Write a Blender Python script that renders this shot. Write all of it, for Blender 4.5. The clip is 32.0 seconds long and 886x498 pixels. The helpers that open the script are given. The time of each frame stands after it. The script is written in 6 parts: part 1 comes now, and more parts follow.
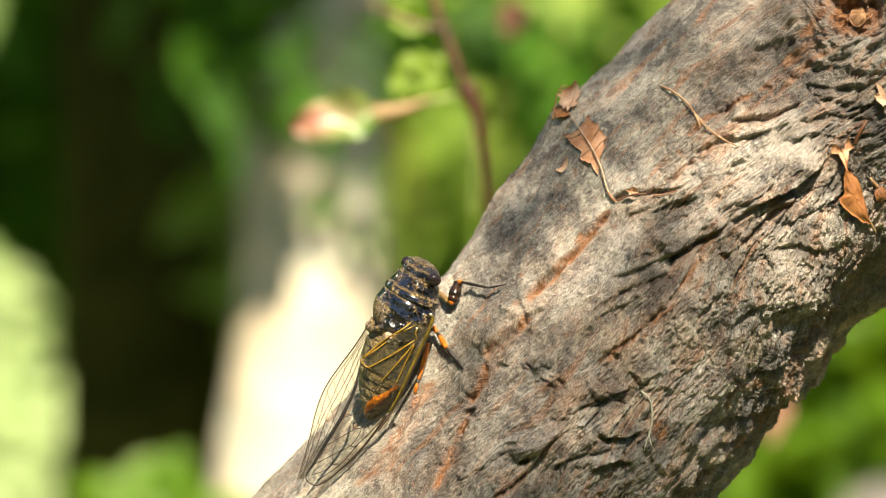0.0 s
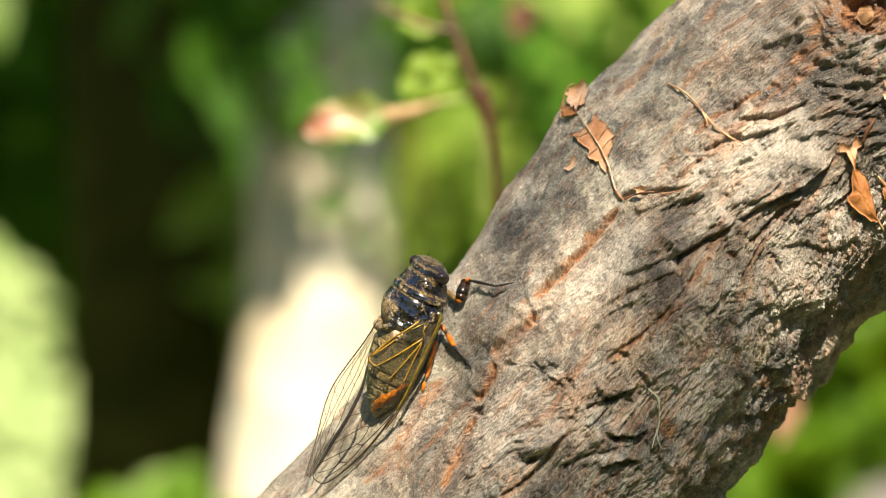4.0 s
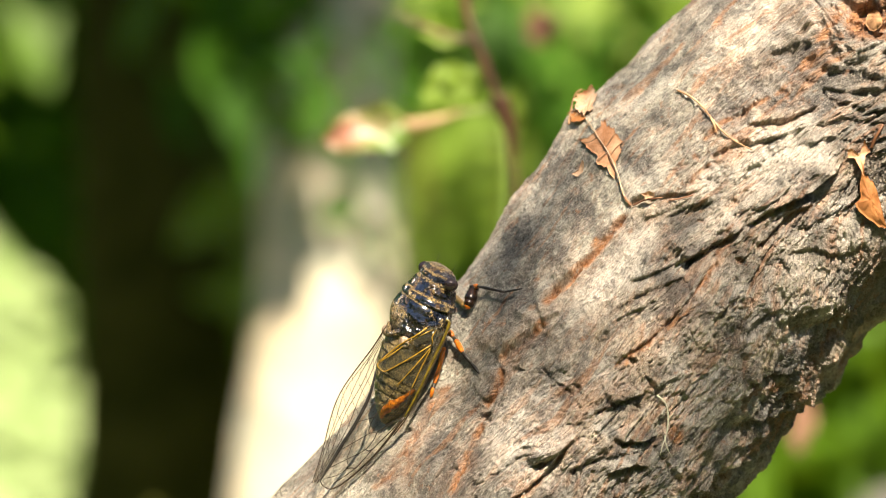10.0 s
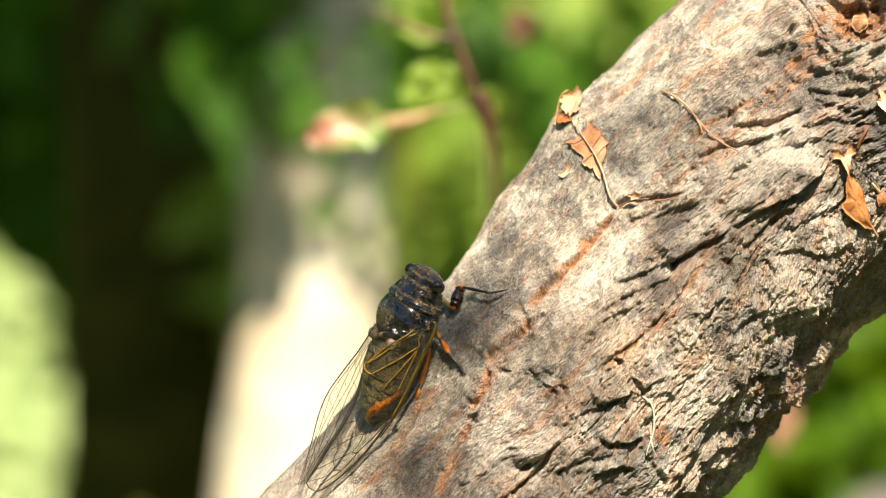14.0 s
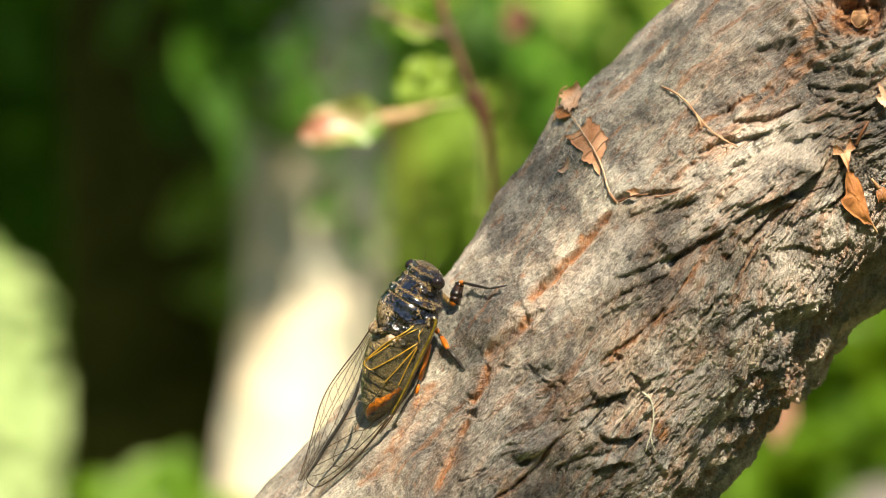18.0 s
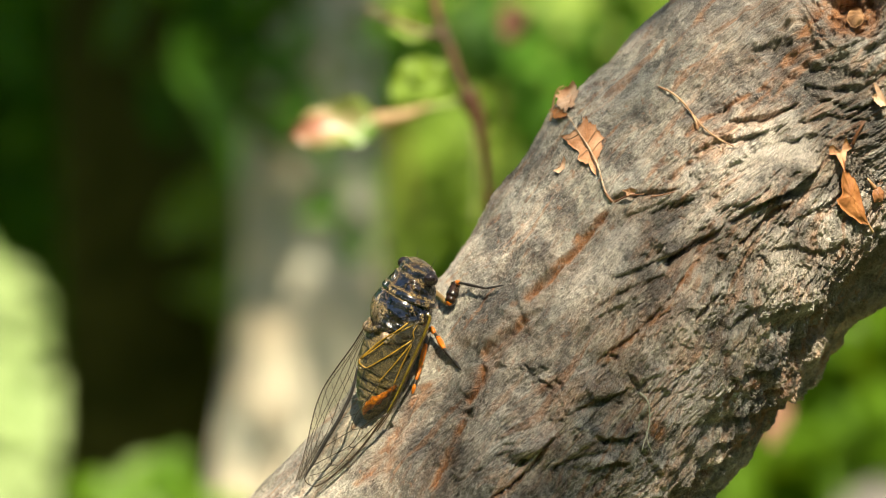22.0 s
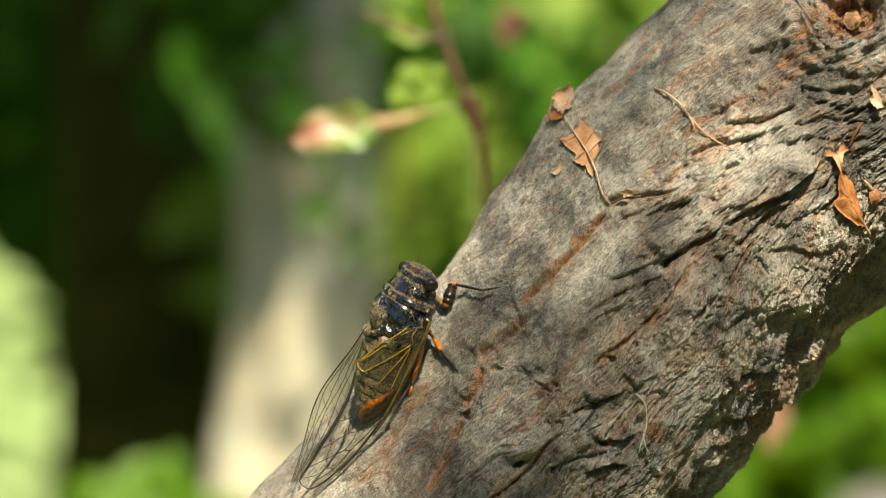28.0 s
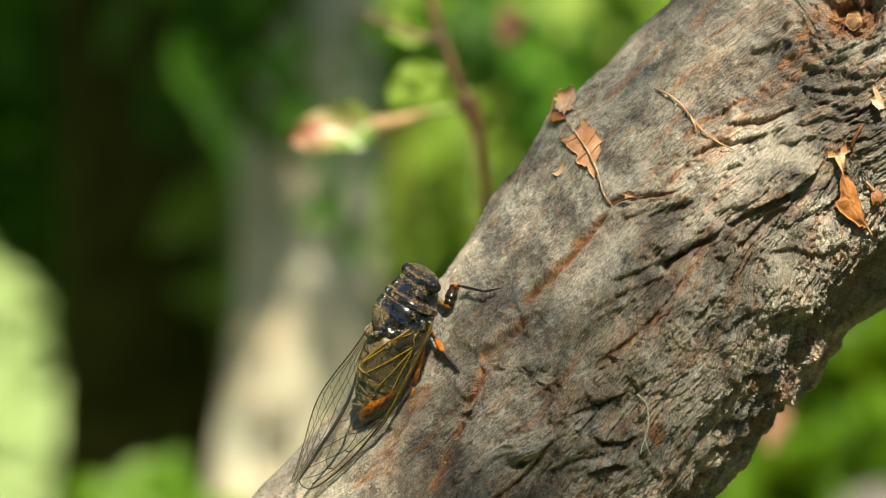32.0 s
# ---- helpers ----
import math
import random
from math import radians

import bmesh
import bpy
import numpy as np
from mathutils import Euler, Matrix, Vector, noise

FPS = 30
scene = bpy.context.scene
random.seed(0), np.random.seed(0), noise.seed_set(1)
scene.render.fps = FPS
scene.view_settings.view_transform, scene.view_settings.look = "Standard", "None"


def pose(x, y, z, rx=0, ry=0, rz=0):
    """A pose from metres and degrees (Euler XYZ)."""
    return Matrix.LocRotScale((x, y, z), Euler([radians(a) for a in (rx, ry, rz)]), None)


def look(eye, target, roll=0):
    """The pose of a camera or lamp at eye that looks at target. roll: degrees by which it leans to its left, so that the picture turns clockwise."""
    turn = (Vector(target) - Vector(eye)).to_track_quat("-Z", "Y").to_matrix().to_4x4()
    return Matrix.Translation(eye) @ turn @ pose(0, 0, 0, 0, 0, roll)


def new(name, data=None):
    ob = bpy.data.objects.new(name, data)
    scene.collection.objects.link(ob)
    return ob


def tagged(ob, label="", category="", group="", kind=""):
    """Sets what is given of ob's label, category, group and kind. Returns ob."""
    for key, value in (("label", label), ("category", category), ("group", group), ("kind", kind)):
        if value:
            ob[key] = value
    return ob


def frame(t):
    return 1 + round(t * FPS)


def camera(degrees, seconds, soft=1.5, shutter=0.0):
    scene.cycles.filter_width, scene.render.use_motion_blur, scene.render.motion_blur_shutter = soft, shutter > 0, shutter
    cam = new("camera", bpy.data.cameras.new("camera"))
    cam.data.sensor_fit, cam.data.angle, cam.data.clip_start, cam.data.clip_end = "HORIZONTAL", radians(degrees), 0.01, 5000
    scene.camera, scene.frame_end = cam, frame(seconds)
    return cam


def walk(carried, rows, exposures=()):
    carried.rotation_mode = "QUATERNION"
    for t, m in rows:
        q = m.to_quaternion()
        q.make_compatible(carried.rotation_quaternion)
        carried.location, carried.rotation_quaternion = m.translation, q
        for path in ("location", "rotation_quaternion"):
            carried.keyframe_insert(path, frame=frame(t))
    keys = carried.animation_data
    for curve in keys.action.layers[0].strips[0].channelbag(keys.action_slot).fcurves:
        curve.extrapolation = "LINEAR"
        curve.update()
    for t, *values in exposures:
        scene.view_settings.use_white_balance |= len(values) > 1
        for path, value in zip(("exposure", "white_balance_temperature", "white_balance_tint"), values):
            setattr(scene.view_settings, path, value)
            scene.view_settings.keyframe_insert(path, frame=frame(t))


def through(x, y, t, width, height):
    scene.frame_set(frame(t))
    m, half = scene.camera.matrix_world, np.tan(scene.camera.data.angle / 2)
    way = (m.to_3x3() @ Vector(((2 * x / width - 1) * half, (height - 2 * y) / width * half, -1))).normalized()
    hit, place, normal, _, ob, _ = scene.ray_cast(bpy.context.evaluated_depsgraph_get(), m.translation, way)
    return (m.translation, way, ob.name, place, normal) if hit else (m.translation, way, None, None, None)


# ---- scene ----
# ---- camera and its path ----
cam = camera(16.0, 32.0, soft=1.0)
cam.data.dof.use_dof = True
cam.data.dof.focus_distance = 0.613
cam.data.dof.aperture_fstop = 11.0
EYE = Vector((0.0, -0.611, 1.4))
# seconds, pitch and yaw in degrees: a camera on a slightly shaken tripod
PATH = [
    (0.0, -0.0774, -0.1651), (0.5, -0.0939, -0.176), (1.0, -0.1281, -0.1705), (1.5, -0.1417, -0.1288),
    (2.0, -0.1255, -0.0918), (2.5, -0.1068, -0.0472), (3.0, -0.1068, -0.0162), (3.5, -0.1068, -0.0343),
    (4.5, -0.109, -0.008), (5.5, -0.1068, 0.031), (6.0, -0.0926, 0.0472), (6.5, -0.0758, 0.0627), (7.0, -0.0595, 0.0627),
    (7.5, -0.0703, 0.0472), (8.0, -0.0752, 0.0445), (8.5, -0.044, 0.031), (9.0, -0.028, 0.0472),
    (9.5, 0.0012, 0.0943), (10.0, 0.0, 0.1248), (10.5, -0.028, 0.0789), (11.0, -0.0745, 0.0472),
    (11.5, -0.0926, 0.031), (12.0, -0.0595, 0.0459), (12.5, -0.028, 0.0452), (13.0, 0.0, 0.0),
    (13.5, 0.0025, -0.0784), (14.0, 0.0193, -0.1274), (14.5, 0.0039, -0.1424), (15.5, -0.012, -0.18),
    (16.5, -0.0273, -0.202), (17.0, -0.0434, -0.1705), (17.5, -0.046, -0.1339), (18.0, -0.0615, -0.1384),
    (18.5, -0.0589, -0.1495), (19.0, -0.046, -0.139), (19.5, -0.0331, -0.1397), (20.0, -0.046, -0.1699),
    (20.5, -0.0589, -0.1812), (21.0, -0.0589, -0.2123), (21.5, -0.0609, -0.2068), (22.0, -0.064, -0.2081),
    (22.5, -0.0622, -0.2284), (23.0, -0.0447, -0.2361), (23.5, -0.046, -0.2342), (24.0, -0.0311, -0.2032),
    (24.5, 0.0019, -0.1877), (25.0, 0.0205, -0.1968), (25.5, 0.009, -0.2339), (26.5, -0.003, -0.258),
    (27.5, -0.0146, -0.2705), (28.0, -0.0311, -0.2647), (28.5, -0.0395, -0.2374), (29.0, -0.0531, -0.2206),
    (29.5, -0.0466, -0.2074), (30.0, -0.0453, -0.2068), (30.5, -0.0427, -0.1974), (31.0, -0.0137, -0.2162),
    (31.5, 0.0184, -0.2342), (32.0, -0.0124, -0.2348),
]
walk(cam, [(t, pose(EYE.x, EYE.y, EYE.z, 90 + p, 0, y)) for t, p, y in PATH],
     exposures=[(0, 1.72, 7500, 3), (12, 1.72, 7400, 5), (14, 1.68, 7450, 4), (20, 1.66, 7500, 1), (25, 1.52, 7450, -4), (32, 1.46, 7450, -6)])

# ---- world, sun, exposure ----
SUN = Vector((0.13, -0.66, 0.74)).normalized()
world = bpy.data.worlds.new("sky")
scene.world = world
world.use_nodes = True
wt = world.node_tree
sky = wt.nodes.new("ShaderNodeTexSky")
sky.sky_type, sky.sun_disc = "NISHITA", False
sky.sun_elevation = math.asin(SUN.z)
sky.sun_rotation = math.atan2(SUN.x, SUN.y)
wt.links.new(sky.outputs[0], wt.nodes["Background"].inputs[0])
wt.nodes["Background"].inputs[1].default_value = 0.056
lamp = bpy.data.lights.new("sun", "SUN")
lamp.energy, lamp.angle, lamp.color = 5.6, radians(0.53), (1.0, 0.865, 0.755)
sun = new("sun", lamp)
sun.matrix_world = look(SUN * 20, (0, 0, 0))

# ---- helpers of this scene ----
GRID = math.tan(radians(8)) / 784


def front(u, v, y):
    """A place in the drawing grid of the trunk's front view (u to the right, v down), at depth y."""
    d = y - EYE.y
    return Vector(((u - 784) * GRID * d, y, EYE.z - (v - 441) * GRID * d))


def mesh_from(name, verts, faces, mat, smooth=True):
    me = bpy.data.meshes.new(name)
    me.from_pydata([tuple(v) for v in verts], [], faces)
    me.polygons.foreach_set("use_smooth", [smooth] * len(me.polygons))
    me.materials.append(mat)
    return me


def piece(name, me, parent=None, label="", m=None):
    ob = new(name, me)
    if parent is not None:
        ob.parent = parent
    if m is not None:
        ob.matrix_basis = m
    if label:
        tagged(ob, label)
    return ob


def tube(points, radii, n=8, cap=True):
    """Vertices and faces of a round tube along points."""
    pts = [Vector(p) for p in points]
    if not hasattr(radii, "__len__"):
        radii = [radii] * len(pts)
    verts, faces = [], []
    side = None
    for i, p in enumerate(pts):
        d = (pts[min(i + 1, len(pts) - 1)] - pts[max(i - 1, 0)]).normalized()
        if side is None:
            side = d.orthogonal().normalized()
        side = (side - d * side.dot(d)).normalized()
        up = d.cross(side)
        for k in range(n):
            a = 2 * math.pi * k / n
            verts.append(p + (side * math.cos(a) + up * math.sin(a)) * radii[i])
    for i in range(len(pts) - 1):
        for k in range(n):
            k2 = (k + 1) % n
            faces.append((i * n + k, i * n + k2, (i + 1) * n + k2, (i + 1) * n + k))
    if cap:
        faces.append(tuple(range(n))[::-1])
        faces.append(tuple((len(pts) - 1) * n + k for k in range(n)))
    return verts, faces


def merge(*lumps):
    verts, faces = [], []
    for v, f in lumps:
        o = len(verts)
        verts += list(v)
        faces += [tuple(i + o for i in q) for q in f]
    return verts, faces


def curve_through(points, n):
    """A smooth line of n places through a few points (Catmull-Rom)."""
    p = [Vector(q) for q in points]
    p = [p[0] * 2 - p[1]] + p + [p[-1] * 2 - p[-2]]
    out = []
    for i in range(n):
        x = i / (n - 1) * (len(p) - 3)
        k = min(int(x), len(p) - 4)
        t = x - k
        a, b, c, d = p[k:k + 4]
        out.append(0.5 * ((2 * b) + (c - a) * t + (2 * a - 5 * b + 4 * c - d) * t * t + (3 * b - a - 3 * c + d) * t ** 3))
    return out


# vectorised gradient noise
_rng = np.random.RandomState(7)
_perm = np.concatenate([_rng.permutation(256)] * 3)
_grad = _rng.normal(size=(256, 3))
_grad /= np.linalg.norm(_grad, axis=1)[:, None]


def perlin(x, y, z=0.0):
    x, y, z = np.broadcast_arrays(np.asarray(x, float), y, z)
    xi, yi, zi = np.floor(x).astype(int), np.floor(y).astype(int), np.floor(z).astype(int)
    xf, yf, zf = x - xi, y - yi, z - zi
    u, v, w = [t * t * t * (t * (t * 6 - 15) + 10) for t in (xf, yf, zf)]
    out = 0.0
    for dx in (0, 1):
        for dy in (0, 1):
            for dz in (0, 1):
                g = _grad[_perm[_perm[_perm[(xi + dx) & 255] + ((yi + dy) & 255)] + ((zi + dz) & 255)]]
                dot = g[..., 0] * (xf - dx) + g[..., 1] * (yf - dy) + g[..., 2] * (zf - dz)
                out = out + dot * (u if dx else 1 - u) * (v if dy else 1 - v) * (w if dz else 1 - w)
    return out * 1.6


def cells(x, y, seed=0):
    """Distances to the nearest and second cell, a random number of the nearest, and the way from its middle."""
    xi, yi = np.floor(x).astype(int), np.floor(y).astype(int)
    f1 = np.full(x.shape, 9.0)
    f2 = np.full(x.shape, 9.0)
    rid, ox, oy = np.zeros(x.shape), np.zeros(x.shape), np.zeros(x.shape)
    for dx in (-1, 0, 1):
        for dy in (-1, 0, 1):
            h = _perm[_perm[(xi + dx + seed) & 255] + ((yi + dy) & 255)]
            h2 = _perm[h + 17]
            px, py = x - (xi + dx + h / 255), y - (yi + dy + h2 / 255)
            d = np.hypot(px, py)
            near = d < f1
            f2 = np.where(near, f1, np.minimum(f2, d))
            rid = np.where(near, _perm[h2 + 31] / 255, rid)
            ox, oy = np.where(near, px, ox), np.where(near, py, oy)
            f1 = np.where(near, d, f1)
    return f1, f2, rid, ox, oy


def flakes(x, y, seed):
    """Tilted scales with sharp edges, about -0.5 to 0.5 high, and their joints."""
    f1, f2, rid, ox, oy = cells(x, y, seed)
    t1, t2 = np.sin(rid * 41.0), np.cos(rid * 67.0)
    return (rid - 0.5) * 0.7 + 0.7 * (t1 * ox + t2 * oy), 1 - step(0.0, 0.12, f2 - f1)


def step(a, b, x):
    t = np.clip((x - a) / (b - a), 0, 1)
    return t * t * (3 - 2 * t)


# ---- materials ----
class Nodes:
    """A node material and short ways to wire it."""

    def __init__(self, name, rough=0.6):
        self.mat = bpy.data.materials.new(name)
        self.mat.use_nodes = True
        self.t = self.mat.node_tree
        self.b = self.t.nodes["Principled BSDF"]
        self.out = self.t.nodes["Material Output"]
        self.b.inputs["Roughness"].default_value = rough
        self.co = self.t.nodes.new("ShaderNodeTexCoord").outputs["Object"]

    def put(self, socket, value):
        if hasattr(value, "is_output"):
            self.t.links.new(value, socket)
        else:
            socket.default_value = value

    def scaled(self, sx, sy, sz):
        n = self.t.nodes.new("ShaderNodeMapping")
        self.put(n.inputs[0], self.co)
        n.inputs["Scale"].default_value = (sx, sy, sz)
        return n.outputs[0]

    def noise(self, scale, detail=4, rough=0.55, co=None, distortion=0.0):
        n = self.t.nodes.new("ShaderNodeTexNoise")
        self.put(n.inputs["Vector"], co or self.co)
        n.inputs["Scale"].default_value, n.inputs["Detail"].default_value = scale, detail
        n.inputs["Roughness"].default_value, n.inputs["Distortion"].default_value = rough, distortion
        return n.outputs[0]

    def voronoi(self, scale, feature="F1", co=None, out="Distance"):
        n = self.t.nodes.new("ShaderNodeTexVoronoi")
        n.feature = feature
        self.put(n.inputs["Vector"], co or self.co)
        n.inputs["Scale"].default_value = scale
        return n.outputs[out]

    def ramp(self, value, *stops):
        n = self.t.nodes.new("ShaderNodeValToRGB")
        self.put(n.inputs[0], value)
        e = n.color_ramp.elements
        while len(e) < len(stops):
            e.new(0.5)
        for el, (p, c) in zip(e, stops):
            el.position = p
            el.color = (*c, 1) if hasattr(c, "__len__") else (c, c, c, 1)
        return n.outputs[0]

    def mix(self, fac, a, b, blend="MIX"):
        n = self.t.nodes.new("ShaderNodeMix")
        n.data_type, n.blend_type = "RGBA", blend
        self.put(n.inputs[0], fac)
        for s, v in ((n.inputs[6], a), (n.inputs[7], b)):
            self.put(s, (*v, 1) if isinstance(v, tuple) and len(v) == 3 else v)
        return n.outputs[2]

    def math(self, op, a, b=0.0):
        n = self.t.nodes.new("ShaderNodeMath")
        n.operation = op
        self.put(n.inputs[0], a)
        self.put(n.inputs[1], b)
        return n.outputs[0]

    def attr(self, name):
        n = self.t.nodes.new("ShaderNodeAttribute")
        n.attribute_name = name
        return n.outputs["Fac"]

    def rand(self):
        return self.t.nodes.new("ShaderNodeObjectInfo").outputs["Random"]

    def island(self):
        return self.t.nodes.new("ShaderNodeNewGeometry").outputs["Random Per Island"]

    def bump(self, height, distance, strength=1.0):
        n = self.t.nodes.new("ShaderNodeBump")
        n.inputs["Distance"].default_value, n.inputs["Strength"].default_value = distance, strength
        self.put(n.inputs["Height"], height)
        self.put(self.b.inputs["Normal"], n.outputs[0])
        return n

    def color(self, value):
        self.put(self.b.inputs["Base Color"], (*value, 1) if isinstance(value, tuple) else value)
        return self


def bark_material():
    m = Nodes("bark", 0.8)
    vec = m.t.nodes.new("ShaderNodeAttribute")
    vec.attribute_name = "grain"
    grain_co = vec.outputs["Vector"]

    def along(sx, sy):
        n = m.t.nodes.new("ShaderNodeMapping")
        m.put(n.inputs[0], grain_co)
        n.inputs["Scale"].default_value = (sx, sy, 1)
        return n.outputs[0]

    fine = m.noise(2600, 4, 0.7)
    grain = m.noise(1150, 3, 0.7)
    streak = m.noise(1.0, 5, 0.7, along(0.16, 0.85), 0.6)
    fibre = m.noise(1.0, 3, 0.65, along(0.45, 3.2), 0.3)
    mid = m.noise(300, 6, 0.72, distortion=0.5)
    big = m.noise(58, 4, 0.6)
    base = m.mix(m.ramp(mid, (0.38, 0), (0.60, 1)), (0.105, 0.106, 0.100), (0.440, 0.410, 0.360))
    base = m.mix(m.ramp(big, (0.42, 0), (0.62, 0.8)), base, m.mix(0.5, base, (0.48, 0.30, 0.17)))
    plate = m.attr("rough")
    lichen = m.mix(m.ramp(mid, (0.38, 0), (0.60, 1)), (0.085, 0.094, 0.082), (0.330, 0.345, 0.295))
    base = m.mix(m.math("MULTIPLY", m.ramp(plate, (0.45, 0.85), (0.95, 0.15)), m.ramp(m.noise(40, 4, 0.6), (0.36, 0.25), (0.56, 1.0))), base, lichen)
    # weathered pale streaks along the grain on the plates, dark ones between
    base = m.mix(m.math("MULTIPLY", plate, m.ramp(streak, (0.50, 0), (0.64, 0.75))), base, (0.50, 0.455, 0.40))
    base = m.mix(m.math("MULTIPLY", plate, m.ramp(streak, (0.34, 0.75), (0.46, 0))), base, (0.085, 0.078, 0.074))
    base = m.mix(m.math("MULTIPLY", plate, m.ramp(fibre, (0.36, 0.65), (0.48, 0))), base, m.mix(0.75, base, (0.05, 0.042, 0.048)))
    base = m.mix(m.math("MULTIPLY", plate, m.ramp(fibre, (0.56, 0), (0.66, 0.6))), base, (0.56, 0.51, 0.45))
    # blotched crust on the smoother side
    base = m.mix(m.math("MULTIPLY", m.math("SUBTRACT", 1.1, plate), m.ramp(m.noise(210, 5, 0.75), (0.49, 0), (0.60, 0.8))), base, (0.065, 0.063, 0.058))
    base = m.mix(m.math("MULTIPLY", m.math("SUBTRACT", 1.1, plate), m.ramp(m.noise(260, 5, 0.75), (0.59, 0), (0.70, 0.4))), base, (0.40, 0.20, 0.11))
    cool = m.ramp(m.noise(75, 4, 0.65), (0.42, 0), (0.56, 0.85))
    base = m.mix(m.math("MULTIPLY", plate, cool), base, m.mix(m.ramp(mid, (0.38, 0), (0.62, 1)), (0.072, 0.078, 0.084), (0.40, 0.405, 0.395)))
    blush = m.noise(1.0, 4, 0.65, along(0.07, 0.34), 0.8)
    base = m.mix(m.math("MULTIPLY", plate, m.ramp(blush, (0.51, 0), (0.62, 0.55))), base, (0.47, 0.265, 0.165))
    base = m.mix(0.10, base, (0.66, 0.585, 0.51))
    base = m.mix(1.0, base, (1.44, 1.42, 1.40), "MULTIPLY")
    base = m.mix(1.0, base, m.ramp(m.noise(62, 3, 0.55, distortion=0.6), (0.36, 0.55), (0.50, 0.95), (0.62, 1.25)), "MULTIPLY")
    # paler plates, and darker spots with stains among them
    tone = m.attr("tone")
    base = m.mix(m.math("MULTIPLY", m.math("MAXIMUM", tone, 0.0), m.ramp(mid, (0.30, 0.25), (0.55, 0.85))), base, (0.78, 0.72, 0.65))
    base = m.mix(m.math("MULTIPLY", m.math("MAXIMUM", m.math("MULTIPLY", tone, -1.0), 0.0), m.ramp(mid, (0.40, 0.95), (0.68, 0.5))), base, (0.055, 0.052, 0.052))
    # pale crust speckles, black mottles and rusty flecks
    base = m.mix(m.ramp(fine, (0.53, 0), (0.61, 0.42)), base, (0.70, 0.65, 0.57))
    base = m.mix(m.ramp(grain, (0.56, 0), (0.64, 0.45)), base, (0.050, 0.046, 0.044))
    base = m.mix(m.ramp(m.noise(90, 5, 0.75), (0.51, 0), (0.60, 0.85)), base, m.mix(0.75, base, (0.045, 0.048, 0.052)))
    base = m.mix(m.ramp(m.noise(420, 4, 0.7), (0.60, 0), (0.70, 0.55)), base, (0.42, 0.19, 0.09))
    base = m.mix(m.ramp(m.noise(46, 3, 0.6), (0.60, 0), (0.70, 0.45)), base, m.mix(0.6, base, (0.25, 0.25, 0.17)))
    # flesh of the fissures, and the worn tops of the ridges
    base = m.mix(m.math("MULTIPLY", m.attr("ridge"), 0.35), base, (0.50, 0.45, 0.39))
    m.color(m.mix(m.math("MULTIPLY", m.attr("fissure"), m.ramp(m.noise(480, 4, 0.7), (0.35, 0.30), (0.49, 1.0))), base,
                  m.mix(m.ramp(mid, (0.36, 0), (0.62, 1)), (0.16, 0.058, 0.022), (0.56, 0.265, 0.115))))
    m.put(m.b.inputs["Roughness"], m.ramp(grain, (0.40, 0.26), (0.62, 0.74)))
    h = m.math("ADD", m.math("ADD", m.math("MULTIPLY", mid, 0.42), m.math("MULTIPLY", grain, 0.35)), m.math("MULTIPLY", fine, 0.2))
    h = m.math("ADD", h, m.math("MULTIPLY", m.math("MULTIPLY", plate, 1.1), m.math("ADD", fibre, m.math("MULTIPLY", streak, 0.6))))
    m.bump(h, 0.0025, 1.0)
    m.b.inputs["Specular IOR Level"].default_value = 0.8
    return m.mat


def leaf_material(name, dark, light, through=(0.30, 0.42, 0.05), rough=0.45, amount=0.35):
    m = Nodes(name, rough)
    vary = m.island()
    c = m.mix(m.ramp(vary, (0.0, 0), (1.0, 1)), dark, light)
    c = m.mix(m.ramp(m.noise(60, 3), (0.4, 0), (0.7, 0.5)), c, dark)
    m.color(c)
    m.b.inputs["Specular IOR Level"].default_value = 0.2
    tr = m.t.nodes.new("ShaderNodeBsdfTranslucent")
    m.put(tr.inputs[0], (*through, 1))
    mx = m.t.nodes.new("ShaderNodeMixShader")
    mx.inputs[0].default_value = amount
    m.t.links.new(m.b.outputs[0], mx.inputs[1])
    m.t.links.new(tr.outputs[0], mx.inputs[2])
    m.t.links.new(mx.outputs[0], m.out.inputs[0])
    return m.mat


def plain(name, a, b, scale, rough=0.6, bump=0.0, metallic=0.0, lo=0.4, hi=0.65, coat=0.0):
    m = Nodes(name, rough)
    n = m.noise(scale, 5, 0.6)
    m.color(m.mix(m.ramp(n, (lo, 0), (hi, 1)), a, b))
    m.b.inputs["Metallic"].default_value = metallic
    m.b.inputs["Coat Weight"].default_value = coat
    if bump:
        m.bump(n, bump)
    return m.mat


BARK = bark_material()
def matt(mat):
    mat.node_tree.nodes["Principled BSDF"].inputs["Specular IOR Level"].default_value = 0.05
    return mat


FAR_BARK = plain("pale_bark", (0.400, 0.405, 0.330), (0.560, 0.475, 0.350), 26, 0.85, 0.01)
# part of the dark trunk's deep shade is put into this low, sheenless colour
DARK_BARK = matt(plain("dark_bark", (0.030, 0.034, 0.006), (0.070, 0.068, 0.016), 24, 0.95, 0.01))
LEAF = leaf_material("leaf_green", (0.038, 0.089, 0.007), (0.093, 0.187, 0.013), (0.221, 0.374, 0.017))
LEAF_LIGHT = leaf_material("leaf_light_green", (0.085, 0.160, 0.014), (0.210, 0.305, 0.060), (0.310, 0.420, 0.060), amount=0.40)
LEAF_DARK = leaf_material("leaf_dark_green", (0.021, 0.065, 0.007), (0.054, 0.144, 0.011), (0.100, 0.306, 0.009), rough=0.6, amount=0.25)
PALE_LEAF = leaf_material("leaf_pale_green", (0.150, 0.232, 0.078), (0.280, 0.365, 0.170), (0.281, 0.365, 0.070), amount=0.15)
